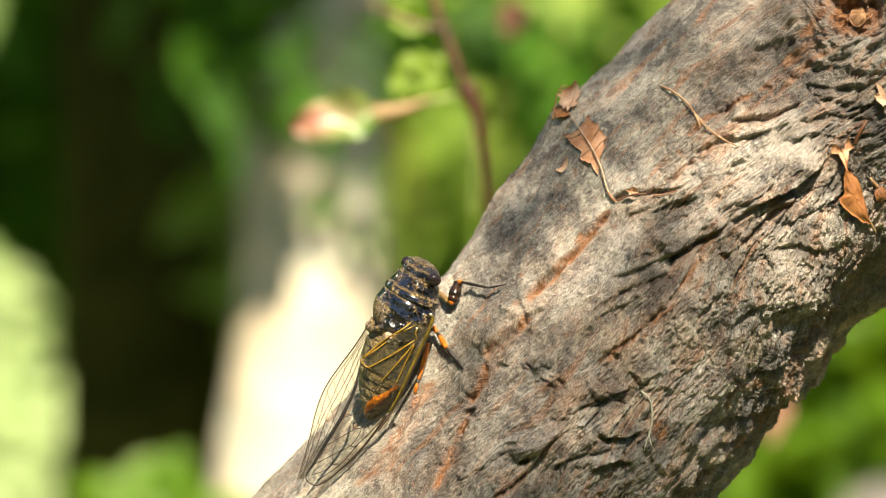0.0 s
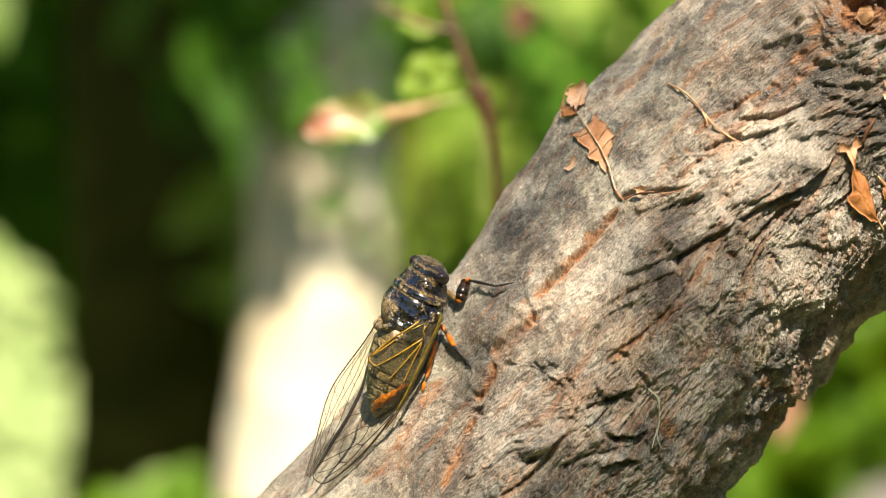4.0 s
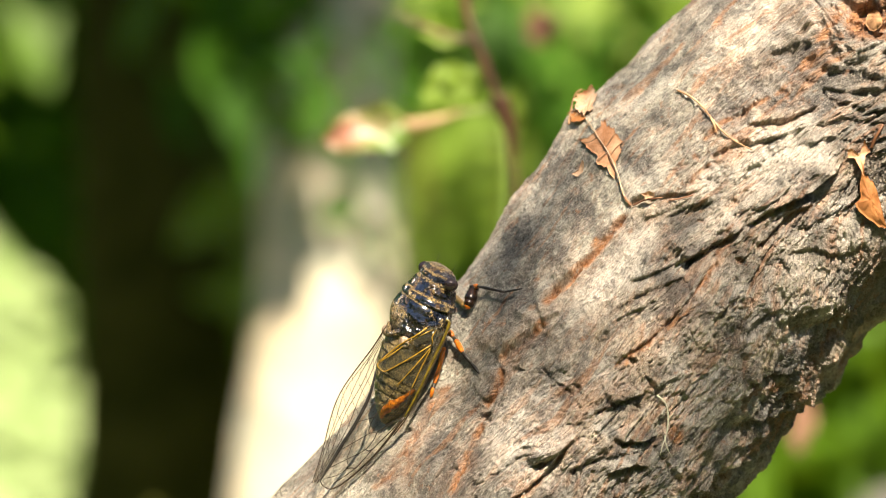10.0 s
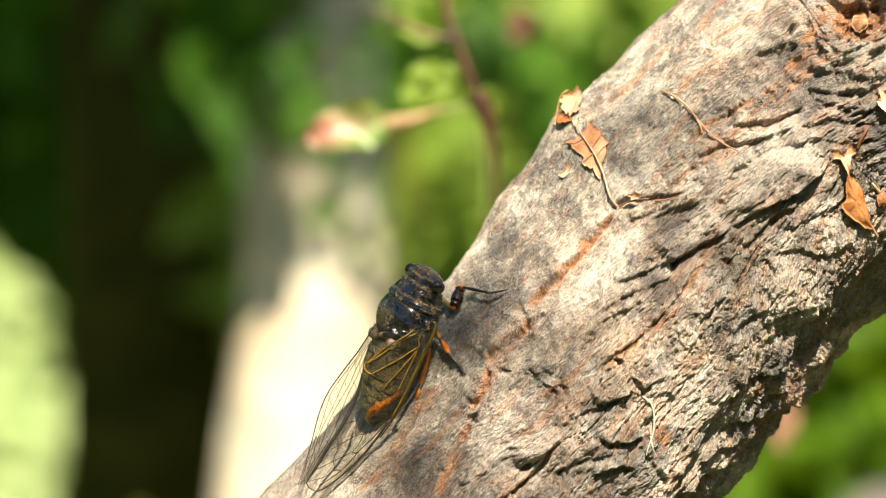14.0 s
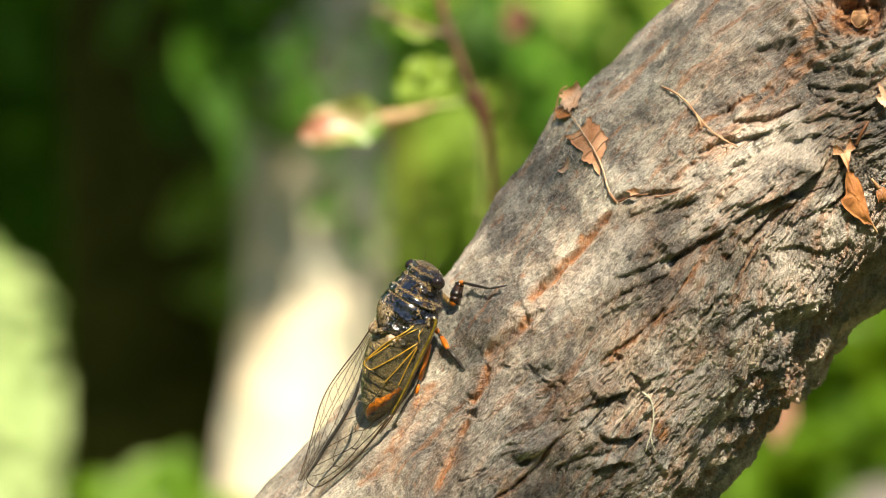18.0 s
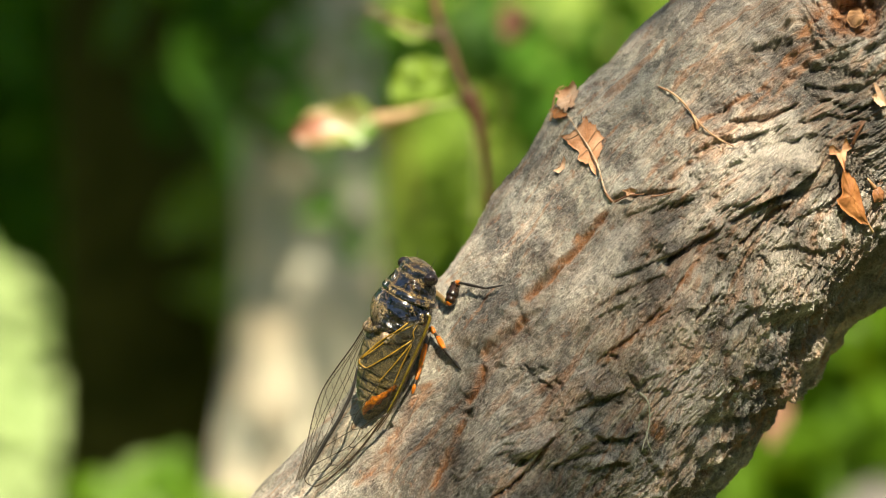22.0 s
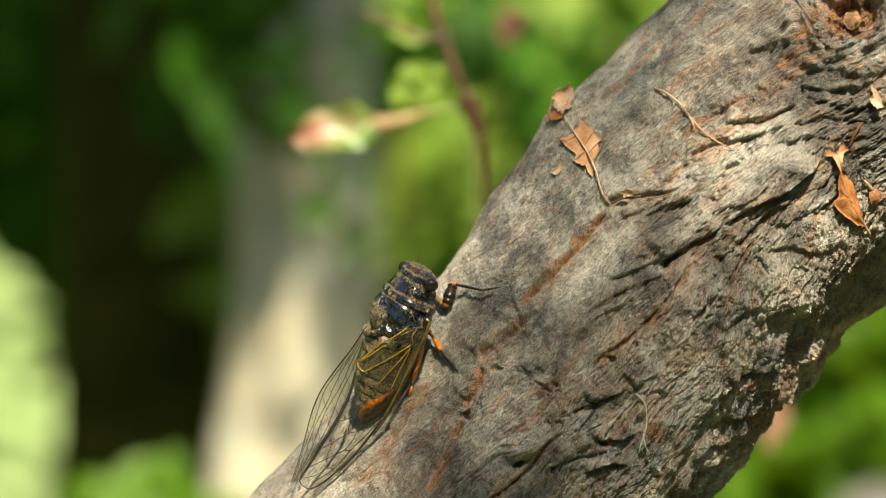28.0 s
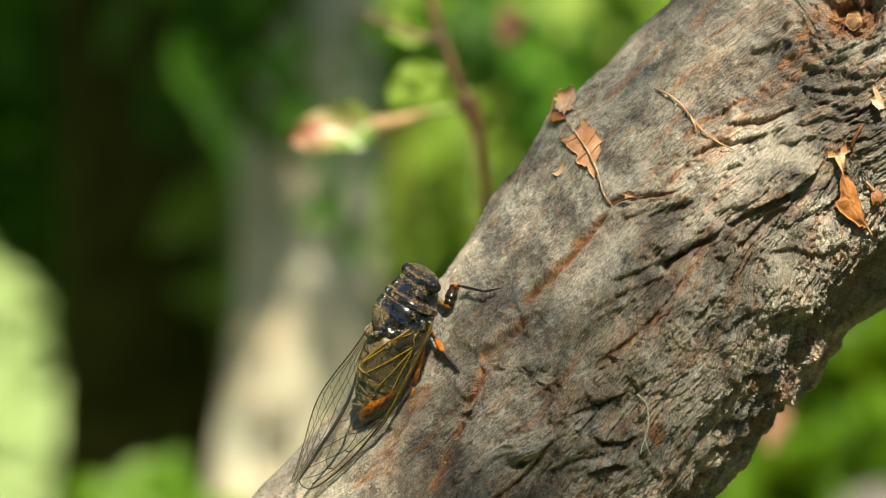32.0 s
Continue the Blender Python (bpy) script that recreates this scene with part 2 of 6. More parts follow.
STONE = plain("grey_stone", (0.101, 0.097, 0.090), (0.168, 0.160, 0.147), 14, 0.9, 0.006)
EARTH = plain("ground_earth", (0.07, 0.055, 0.03), (0.10, 0.15, 0.035), 3.0, 0.95, 0.03)

# ---- ground ----
def ground():
    n, ext = 60, [-400, -120, -40, -14]
    xs = ext + list(np.linspace(-8, 8, n)) + [-e for e in ext[::-1]]
    ys = ext + list(np.linspace(-6, 10, n)) + [14, 40, 120, 400]
    verts = [(x, y, 0.05 * noise.noise(Vector((x * 0.7, y * 0.7, 3)))) for y in ys for x in xs]
    k = len(xs)
    faces = [(j * k + i, j * k + i + 1, (j + 1) * k + i + 1, (j + 1) * k + i) for j in range(len(ys) - 1) for i in range(k - 1)]
    return tagged(new("ground", mesh_from("ground", verts, faces, EARTH)),
                  "brown earth and short green grass under the trees", "ground", kind="structure")


ground()

# ---- the leaning trunk ----
RAD = 0.0350
AXIS_Y = 0.030
AXIS = [(-0.52, AXIS_Y, -0.05), (-0.50, AXIS_Y, 0.30), (-0.36, AXIS_Y, 0.80), (-0.165, AXIS_Y, 1.154),
        front(700, 1090, AXIS_Y), front(875, 885, AXIS_Y), front(1045, 678, AXIS_Y), front(1232, 422, AXIS_Y), front(1418, 235, AXIS_Y),
        front(1640, 30, AXIS_Y), (0.17, AXIS_Y, 1.56), (0.34, 0.04, 1.86), (0.48, 0.06, 2.3), (0.56, 0.05, 2.75)]

CRACKS, SCARPS, PITS = [], [], []


def crack(points, width, depth, orange):
    """A thin fissure of the bark along a line in the drawing grid."""
    CRACKS.append((np.array(points, float), width, depth, orange))


def scarp(points, high, fall=45.0, orange=0.0, wide=14.0):
    """The broken edge of a plate, drawn from left to right: its upper side stands high millimetres proud, sinks back over fall, and raw orange flesh shows under the edge."""
    SCARPS.append((np.array(points, float), high, fall, orange, wide))


def pit(u, v, ru, rv, turn, deep, orange=0.0):
    """A small hollow, or a stain where it has no depth."""
    PITS.append((u, v, ru, rv, radians(turn), deep, orange))


# the long orange fissure that runs past the cicada
scarp([(945, 542), (968, 516), (1000, 485), (1030, 450), (1062, 413), (1097, 370)], 1.9, 40, 1.0, 22)
scarp([(868, 642), (882, 624), (915, 592), (935, 576), (946, 560)], 2.0, 36, 1.0, 22)
scarp([(838, 712), (856, 700), (868, 676), (872, 648)], 1.5, 28, 1.0, 18)
scarp([(776, 880), (797, 848), (810, 802), (830, 766), (846, 744)], 1.4, 28, 1.0, 18)
scarp([(640, 868), (668, 842), (700, 795), (730, 750), (752, 706), (786, 672)], 1.0, 28, 0.8, 18)
scarp([(880, 892), (920, 866), (952, 842), (984, 800), (1012, 770)], 1.0, 34, 0.9, 17)
scarp([(945, 566), (960, 560), (980, 552)], 0.9, 16)
# ridges above and right of it
scarp([(1098, 366), (1120, 352), (1160, 348), (1222, 342)], 1.0, 24, 0.5, 7)
scarp([(1120, 395), (1155, 384), (1196, 362), (1216, 350)], 0.9, 28)
scarp([(1160, 392), (1200, 372), (1240, 358), (1262, 346)], 1.1, 30)
scarp([(1196, 470), (1222, 446), (1250, 434), (1288, 414), (1306, 402)], 1.9, 46, 0.25, 8)
scarp([(1306, 402), (1346, 372), (1400, 353), (1424, 338), (1446, 318), (1480, 302)], 2.3, 64, 0.3, 8)
scarp([(1318, 442), (1340, 424), (1362, 404), (1388, 378), (1430, 356)], 1.0, 22, 0.9, 11)
scarp([(1400, 410), (1430, 391), (1466, 374), (1504, 352)], 0.9, 26)
scarp([(1380, 452), (1420, 440), (1455, 447), (1490, 442), (1512, 450)], 0.7, 26, 0.3, 6)
scarp([(1100, 506), (1150, 482), (1200, 462), (1222, 450)], 1.3, 34)
scarp([(1040, 612), (1062, 598), (1082, 568), (1112, 551), (1142, 540)], 0.9, 30)
scarp([(1068, 656), (1100, 626), (1132, 608), (1152, 588), (1192, 546), (1214, 520), (1246, 462), (1280, 408)], 0.45, 26, 1.0, 26)
scarp([(1060, 560), (1110, 528), (1160, 506), (1210, 486)], 0.6, 20, 0.3, 8)
# top, towards the knot
scarp([(1304, 226), (1346, 216), (1378, 211), (1404, 200), (1446, 186)], 1.4, 32, 0.25, 8)
scarp([(1296, 254), (1346, 251), (1388, 239), (1426, 224)], 1.2, 24)
scarp([(1232, 254), (1252, 232), (1272, 214), (1310, 198), (1330, 182), (1352, 168)], 0.8, 26, 0.9, 14)
scarp([(1352, 168), (1384, 142), (1404, 126), (1424, 104), (1448, 78), (1468, 56)], 0.8, 24, 0.85, 13)
scarp([(1240, 276), (1262, 268), (1292, 257), (1316, 244)], 1.0, 24, 0.5, 8)
scarp([(1198, 330), (1226, 300), (1246, 286)], 0.6, 20, 0.9, 12)
scarp([(1290, 308), (1330, 291), (1352, 277), (1400, 256), (1460, 248)], 0.8, 20)
scarp([(1316, 124), (1336, 117), (1356, 108)], 0.9, 18, 0.2, 6)
scarp([(1346, 96), (1374, 90), (1408, 80), (1430, 84)], 0.90, 26)
scarp([(1396, 64), (1430, 53), (1474, 38)], 0.84, 26, 0.3, 8)
scarp([(1300, 152), (1330, 146), (1352, 132)], 0.6, 16)
scarp([(1440, 126), (1478, 119), (1520, 104), (1574, 84)], 0.72, 24)
scarp([(1430, 152), (1500, 166), (1540, 158), (1574, 148)], 0.72, 24)
scarp([(1440, 178), (1500, 188), (1540, 198), (1574, 190)], 0.66, 22)
scarp([(1440, 222), (1480, 208), (1520, 214), (1574, 222)], 0.54, 22)
scarp([(1400, 262), (1450, 243), (1500, 248), (1574, 244)], 0.60, 22)
scarp([(1450, 66), (1474, 92), (1502, 96), (1540, 88), (1574, 70)], 0.78, 22)
# middle and foot of the front
scarp([(1066, 720), (1080, 713), (1104, 705), (1130, 696)], 2.0, 30)
scarp([(1150, 692), (1166, 676), (1186, 662)], 1.0, 22)
scarp([(1160, 698), (1196, 695), (1210, 704)], 0.8, 18)
scarp([(1070, 768), (1092, 779), (1122, 778), (1152, 768)], 1.8, 28, 0.2, 6)
scarp([(1056, 838), (1080, 828), (1106, 819), (1134, 830)], 1.8, 30, 0.3, 6)
scarp([(990, 838), (1030, 812), (1076, 801), (1104, 800)], 1.2, 28)
scarp([(1020, 742), (1044, 730), (1070, 724)], 0.9, 20, 0.4, 7)
scarp([(926, 828), (946, 818), (972, 806), (1000, 788)], 1.9, 30)
scarp([(1140, 780), (1152, 806), (1186, 842), (1206, 822)], 0.8, 18)
scarp([(980, 780), (1010, 752), (1040, 742)], 0.6, 18, 0.3, 8)
scarp([(1246, 610), (1250, 566), (1270, 542), (1300, 520)], 0.8, 24, 0.2, 6)
scarp([(1206, 600), (1216, 576), (1216, 556)], 0.6, 16)
# blocks on the flank
scarp([(1306, 592), (1320, 566), (1342, 550), (1372, 536)], 1.6, 34)
scarp([(1340, 600), (1362, 578), (1392, 548), (1440, 530)], 1.5, 22)
scarp([(1300, 672), (1344, 666), (1376, 654), (1410, 640)], 1.9, 30, 0.3, 9)
scarp([(1370, 650), (1398, 622), (1444, 588), (1486, 560), (1520, 530)], 1.9, 26)
scarp([(1380, 706), (1420, 694), (1450, 668), (1478, 640)], 1.8, 24)
scarp([(1290, 760), (1320, 745), (1360, 728), (1384, 712)], 1.7, 24)
scarp([(1240, 820), (1270, 796), (1300, 786), (1322, 770)], 1.6, 24)
scarp([(1216, 876), (1250, 850), (1282, 830), (1310, 806)], 1.5, 22)
crack([(950, 655), (975, 680), (1000, 698), (1006, 684)], 3.4, 1.2, 0.1)
crack([(896, 654), (916, 656), (930, 666), (948, 676)], 3.0, 0.9, 0.1)
crack([(1126, 660), (1150, 690), (1150, 706)], 3.4, 1.1, 0.2)
crack([(1040, 765), (1062, 790), (1084, 812), (1104, 806)], 2.4, 0.7, 0.0)
crack([(1200, 440), (1184, 456), (1176, 470)], 2.6, 0.7, 0.1)
crack([(1440, 150), (1452, 170), (1440, 190)], 2.8, 0.9, 0.0)
crack([(1240, 318), (1258, 334), (1268, 336)], 2.4, 0.7, 0.0)
crack([(1366, 462), (1378, 478), (1390, 512)], 2.8, 1.0, 0.1)
crack([(1492, 560), (1440, 612), (1392, 682), (1350, 716)], 7, 1.2, 0.6)
crack([(1420, 706), (1360, 742), (1320, 792), (1270, 842)], 7, 1.2, 0.6)
for row in ((1108, 640, 9, 8, 0, 1.5, 0.6), (846, 736, 15, 6, -20, 1.4, 0.3), (944, 824, 13, 7, -20, 1.6, 0.1), (1370, 92, 22, 4, -10, 0.5, 0.2), (1480, 86, 10, 6, 30, 0.8, 0.0),
            (708, 762, 9, 4, -10, 0.7, 0.0), (1182, 768, 14, 26, 0, 0.3, 0.95), (790, 833, 9, 6, 0, 0.5, 0.0), (1012, 690, 5, 10, 0, 1.0, 0.0), (1298, 462, 9, 7, 0, 0.7, 0.8)):
    pit(*row)
for row in ((1482, 22, 36, 20, -25, 1.4, 1.0), (1450, 62, 26, 9, -50, 0.4, 0.9), (1412, 112, 16, 8, -50, 0.3, 0.9), (1552, 66, 26, 10, 10, 0.4, 0.6), (1220, 640, 20, 50, 20, 0.0, 0.45), (1252, 620, 12, 34, 20, 0.0, 0.4), (1312, 535, 16, 10, -30, 0.0, 0.6), (890, 396, 18, 8, -50, 0.2, 0.7), (1350, 686, 34, 9, -25, 0.2, 0.8),
            (1040, 430, 8, 14, 40, 0.3, 0.9), (930, 545, 10, 6, -40, 0.4, 0.5), (1085, 152, 14, 5, -20, 0.2, 0.4), (1190, 300, 22, 6, -20, 0.3, 0.6), (840, 606, 22, 16, 0, 0.0, 0.35), (700, 830, 30, 14, -40, 0.0, 0.4)):
    pit(*row)
# the shoulder beyond which the trunk's flank falls away
SHOULDER = np.array([(1090, 960), (1165, 884), (1195, 850), (1215, 800), (1245, 740), (1272, 690), (1300, 650), (1318, 596), (1350, 548), (1400, 524), (1446, 508), (1484, 474), (1512, 444), (1564, 404), (1640, 350)], float)


PATCHES = []


def patch(u, v, ru, rv, turn, tone):
    """A paler or darker spot of the bark, stains among them, in the drawing grid."""
    PATCHES.append((u, v, ru, rv, radians(turn), tone))


for row in ((1230, 560, 24, 95, 10, 1), (1370, 302, 108, 44, -25, 1.2), (1240, 400, 60, 24, -35, 0.8), (1440, 425, 88, 40, -22, 1.1), (1400, 486, 56, 26, -30, 1), (1060, 500, 110, 34, -47, 1), (960, 770, 50, 60, 0, 0.7),
            (1120, 425, 55, 20, -30, 0.8), (1255, 690, 28, 70, 15, 0.7), (880, 780, 40, 50, 40, 0.7), (1390, 230, 60, 14, -15, 0.7)):
    patch(*row)
for row in ((1010, 365, 32, 22, 0, -0.9), (1125, 292, 30, 22, 0, -0.9), (1300, 322, 20, 13, 0, -0.9), (930, 600, 30, 18, 0, -0.6), (1240, 450, 34, 13, -30, -0.9),
            (1330, 570, 30, 30, 0, -0.6), (1150, 655, 24, 20, 0, -0.8), (1090, 715, 55, 16, -8, -0.8), (1480, 545, 55, 34, -50, -0.45), (1400, 625, 55, 34, -50, -0.45)):
    patch(*row)
for row in ((1450, 130, 110, 60, -25, -0.35), (1300, 150, 40, 50, 20, -0.35), (800, 790, 60, 70, 40, -0.45), (720, 850, 60, 40, 40, -0.4), (900, 520, 50, 40, -50, -0.45), (1480, 150, 80, 35, -20, -0.5), (1430, 95, 50, 30, -40, -0.5), (1540, 200, 45, 26, 0, -0.5), (1370, 180, 36, 20, -30, -0.5), (1250, 60, 60, 30, -50, -0.35), (1330, 120, 30, 40, 30, -0.5), (1290, 205, 24, 20, 0, -0.5),
            (1010, 560, 30, 16, -50, -0.4), (1200, 620, 16, 30, 0, -0.5), (1180, 800, 20, 50, 30, -0.5)):
    patch(*row)
for row in ((1200, 388, 56, 24, -28, -0.8), (1296, 440, 34, 26, -40, -0.6), (1335, 478, 44, 22, -40, -0.5), (1486, 335, 36, 18, -30, -0.7), (1172, 520, 46, 24, -42, -0.6), (1075, 585, 50, 14, -40, -0.6)):
    patch(*row)
for row in ((1430, 120, 150, 70, -25, -0.25), (1500, 190, 90, 50, -10, -0.2), (1350, 745, 80, 32, -50, -0.8), (900, 420, 40, 24, -50, -0.6), (850, 560, 40, 20, -30, -0.5), (965, 660, 26, 18, 0, -0.7), (1290, 605, 20, 50, 0, -0.7),
            (1100, 800, 44, 14, 0, -0.7), (1060, 160, 22, 40, 30, -0.5), (1160, 210, 30, 20, 0, -0.5), (1270, 860, 60, 24, -50, -0.7), (1530, 300, 40, 30, -20, -0.6)):
    patch(*row)


def line_distance(px, pz, line):
    best = np.full(px.shape, 1e9)
    for (x0, z0), (x1, z1) in zip(line[:-1], line[1:]):
        dx, dz = x1 - x0, z1 - z0
        t = np.clip(((px - x0) * dx + (pz - z0) * dz) / (dx * dx + dz * dz), 0, 1)
        best = np.minimum(best, np.hypot(px - x0 - t * dx, pz - z0 - t * dz))
    return best


def line_side(px, pz, line):
    """Distance from a line, above it positive, and how far along it (0 to 1) the nearest place is."""
    best, side, part = np.full(px.shape, 1e9), np.ones(px.shape), np.zeros(px.shape)
    seg = np.hypot(*np.diff(line, axis=0).T)
    total, gone = seg.sum(), 0.0
    for (x0, z0), (x1, z1), ln in zip(line[:-1], line[1:], seg):
        dx, dz = x1 - x0, z1 - z0
        t = np.clip(((px - x0) * dx + (pz - z0) * dz) / (dx * dx + dz * dz), 0, 1)
        dist = np.hypot(px - x0 - t * dx, pz - z0 - t * dz)
        near = dist < best
        best = np.where(near, dist, best)
        side = np.where(near, np.where(dx * (pz - z0) - dz * (px - x0) < 0, 1.0, -1.0), side)
        part = np.where(near, (gone + t * ln) / total, part)
        gone += ln
    return best * side, part


def trunk_mesh():
    dense = curve_through(AXIS, 4001)
    d = np.array(dense)
    run = np.concatenate([[0], np.cumsum(np.linalg.norm(np.diff(d, axis=0), axis=1))])
    # places along the axis: fine where the bark is near, coarse beyond
    def at(p):
        return run[np.argmin(np.linalg.norm(d - np.array(p), axis=1))]
    s0, s1 = at(front(790, 990, AXIS_Y)), at(front(1640, 30, AXIS_Y))
    ss = np.concatenate([np.linspace(0, s0, 120)[:-1], np.linspace(s0, s1, 760), np.linspace(s1, run[-1], 120)[1:]])
    cx = np.stack([np.interp(ss, run, d[:, k]) for k in range(3)], 1)
    tan = np.gradient(cx, axis=0)
    tan /= np.linalg.norm(tan, axis=1)[:, None]
    toward = np.tile(np.array([0.0, -1.0, 0.0]), (len(ss), 1))
    toward -= tan * (toward * tan).sum(1)[:, None]
    toward /= np.linalg.norm(toward, axis=1)[:, None]
    right = np.cross(tan, toward)
    right *= np.sign(right[:, :1] + 1e-9)
    th = np.concatenate([np.linspace(-110, 110, 620), np.linspace(110, 250, 60)[1:-1]])
    th = np.radians(th)
    S, TH = np.meshgrid(ss, th, indexing="ij")
    taper = np.interp(S, [0, 0.3, s0, s1, run[-1]], [0.062, 0.044, RAD, RAD, 0.024])
    nrm = np.cos(TH)[..., None] * toward[:, None] + np.sin(TH)[..., None] * right[:, None]
    base = cx[:, None] + nrm * taper[..., None]
    # drawing-grid place of each vertex of the front
    depth = base[..., 1] - EYE.y
    U = 784 + base[..., 0] / (GRID * depth)
    V = 441 - (base[..., 2] - EYE.z) / (GRID * depth)
    face = np.cos(TH) > -0.2
    a = (S - s0) * 1000.0
    c = np.where(TH > math.pi, TH - 2 * math.pi, TH) * RAD * 1000.0
    # the grain flares towards the knot on the lower flank
    flare = step(-4, 16, c) * step(30, 120, a)
    cg = c + flare * (a - 60) * 0.30
    w1 = perlin(a / 14, c / 9, 1.5)
    w2 = perlin(a / 11, c / 7, 8.5)
    aw, cw = a + 4.5 * w1, cg + 2.6 * w2
    rough = 0.42 + 0.65 * step(-16, 6, c + 8 * perlin(a / 22, c / 14, 4.2) + 17 * step(72, 106, a) + 15 * (1 - step(22, 62, a)))
    h = 1.1 * perlin(a / 30, c / 20, 2.2) + 0.85 * perlin(a / 12, c / 9, 9.1) + 0.45 * perlin(a / 7, c / 4.5, 23.1)
    fray = perlin(a / 2.2, c / 2.2, 1.0)
    fray2 = perlin(a / 2.0, c / 2.0, 7.0)
    tone = np.zeros(U.shape)
    edge = 0.35 * fray + 0.3 * perlin(a / 5, c / 4, 17.0)
    for pu, pv, ru, rv, turn, val in PATCHES:
        x, y = U - pu, V - pv
        x, y = x * math.cos(turn) + y * math.sin(turn), y * math.cos(turn) - x * math.sin(turn)
        tone += val * (1 - step(0.55, 1.25, np.hypot(x / ru, y / rv) + edge)) * face
    flat = 1 - 0.7 * np.clip(tone, 0, 1)
    f1 = np.abs(perlin(aw / 24, cw / 7.5, 0.3) + 0.07 * fray)
    open_ = step(-0.10, 0.40, perlin(a / 9, c / 6, 31.0))
    furrow = (1 - step(0.0, 0.11, f1)) * open_
    h -= 0.55 * furrow * rough * flat
    f2 = np.abs(perlin(aw / 9, cw / 3.0, 5.7) + 0.08 * fray2)
    h -= 0.32 * (1 - step(0.0, 0.07, f2)) * rough * (1 - 0.7 * open_)
    # overlapping plates: long steps that run with the grain
    for sx, sy, amp, seed in ((26, 7.5, 0.45, 51), (15, 3.6, 0.42, 57), (8, 1.7, 0.38, 63), (4, 0.8, 0.28, 69)):
        phase = cw / sy + 1.5 * perlin(aw / sx, cw / (sy * 1.6), seed) + 0.35 * perlin(a / (sx * 0.3), c / (sy * 0.5), seed + 2)
        saw = phase - np.floor(phase)
        lip_ = step(0.0, 0.75, saw) * (1 - step(0.86, 0.99, saw))
        h += amp * (lip_ - 0.6) * rough * (flat if sx > 5 else 1) * (0.25 + 0.75 * step(-0.25, 0.25, perlin(aw / (sx * 0.8), cw / sy, seed + 4)))
    for sx, sy, amp, wob, seed in ((30, 8.0, 0.40, 2.4, 0), (14, 3.6, 0.32, 1.0, 200), (6.5, 1.7, 0.30, 0.5, 40), (2.8, 0.8, 0.20, 0.3, 80), (1.3, 0.45, 0.12, 0.15, 120)):
        tilt, joint = flakes((aw + wob * fray) / sx + seed, (cw + wob * fray2) / sy, seed)
        h += amp * (tilt - 0.5 * joint) * (flat if sx > 7 else 1) * (rough if sx > 3 else 0.75 + 0.35 * rough) * (1 + 0.4 * step(24, 34, c) - 0.8 * step(44, 52, c))
    h += 0.22 * perlin(a / 2.6, c / 1.1, 3.3) + 0.13 * perlin(a / 1.0, c / 0.7, 6.6)
    h += 0.26 * rough * perlin(aw / 7.0, cw / 0.55, 19.0)
    h += 1.6 * np.exp(-((U - 1008) ** 2 + (V - 195) ** 2) / 55.0 ** 2) * face
    jag = 5 * perlin(a / 9.3, c / 3.4, 2.3) + 2.2 * perlin(aw / 4.1, cw / 2.3, 4.6) + 1.2 * perlin(a / 1.3, c / 0.9, 14.5)
    # beyond the shoulder the flank falls away to the rim
    brow = line_side(U, V, SHOULDER)[0] + 2.0 * jag + 10 * perlin(a / 7, c / 7, 33.0)
    h += np.where(face, np.where(brow > 0, 2.0 * np.exp(-np.maximum(brow, 0) / 80), 2.0 - 2.3 * step(0, 60, -brow) + 1.6 * step(55, 105, -brow)), 0.0)
    h += (0.6 + 2.2 * step(55, 90, a)) * step(40, 54, c) * (1 + 0.8 * perlin(a / 9, c / 9, 77.0))
    # scaly flank
    scal = step(-10, 30, -brow) * face * (1 - 0.45 * step(42, 54, c))
    h += scal * (0.8 * np.abs(perlin(a / 8, cw / 3.4, 12.2)) + 0.85 * flakes((aw + 2 * fray) / 16, (cw + fray2) / 3.6, 160)[0] + 0.16 * flakes((aw + fray) / 2.6, (cw + fray2) / 1.4, 90)[0] - 0.3)
    fis = 0.25 * furrow * rough * step(0.05, 0.3, perlin(a / 20, c / 12, 15.0))
    vein = step(0.20, 0.40, perlin(aw / 18, cw / 1.5, 55.0)) * step(-0.15, 0.25, perlin(a / 14, c / 8, 57.0))
    fis = np.maximum(fis, 0.6 * vein * face)
    ragged = 8.0 * perlin(aw / 3.6, cw / 1.1, 43.0)
    torn = step(-0.25, 0.15, perlin(a / 6.0, c / 1.6, 41.0) + 0.25 * fray2 + 0.08)
    for line, wide, deep, orange in CRACKS:
        near = face & (U > line[:, 0].min() - 60) & (U < line[:, 0].max() + 60) & (V > line[:, 1].min() - 60) & (V < line[:, 1].max() + 60)
        dist = np.full(U.shape, 1e3)
        dist[near] = line_distance(U[near], V[near], line) + jag[near] * 1.2
        g = 1 - step(wide * 0.3, wide * 0.9, dist)
        h += -deep * g * (0.8 + 0.5 * perlin(a / 7, c / 4, 61.0))
        fis = np.maximum(fis, orange * (1 - step(wide * 0.3, wide * 1.3, dist + 3.0 * fray2)) * (0.2 + 0.8 * torn))
    for line, high, fall, orange, wide in SCARPS:
        reach = 3.5 * fall + 20
        near = face & (U > line[:, 0].min() - reach) & (U < line[:, 0].max() + reach) & (V > line[:, 1].min() - reach) & (V < line[:, 1].max() + reach)
        sd, part = line_side(U[near], V[near], line)
        fade = step(0, 0.16, part) * step(0, 0.16, 1 - part)
        sd = sd + 0.9 * jag[near]
        lift = np.where(sd > 0, np.exp(-np.maximum(sd, 0) / fall) * step(-1.0, 3.0, sd), 0.0) * (0.75 + 0.6 * perlin(a[near] / 5, c[near] / 4, 61.0))
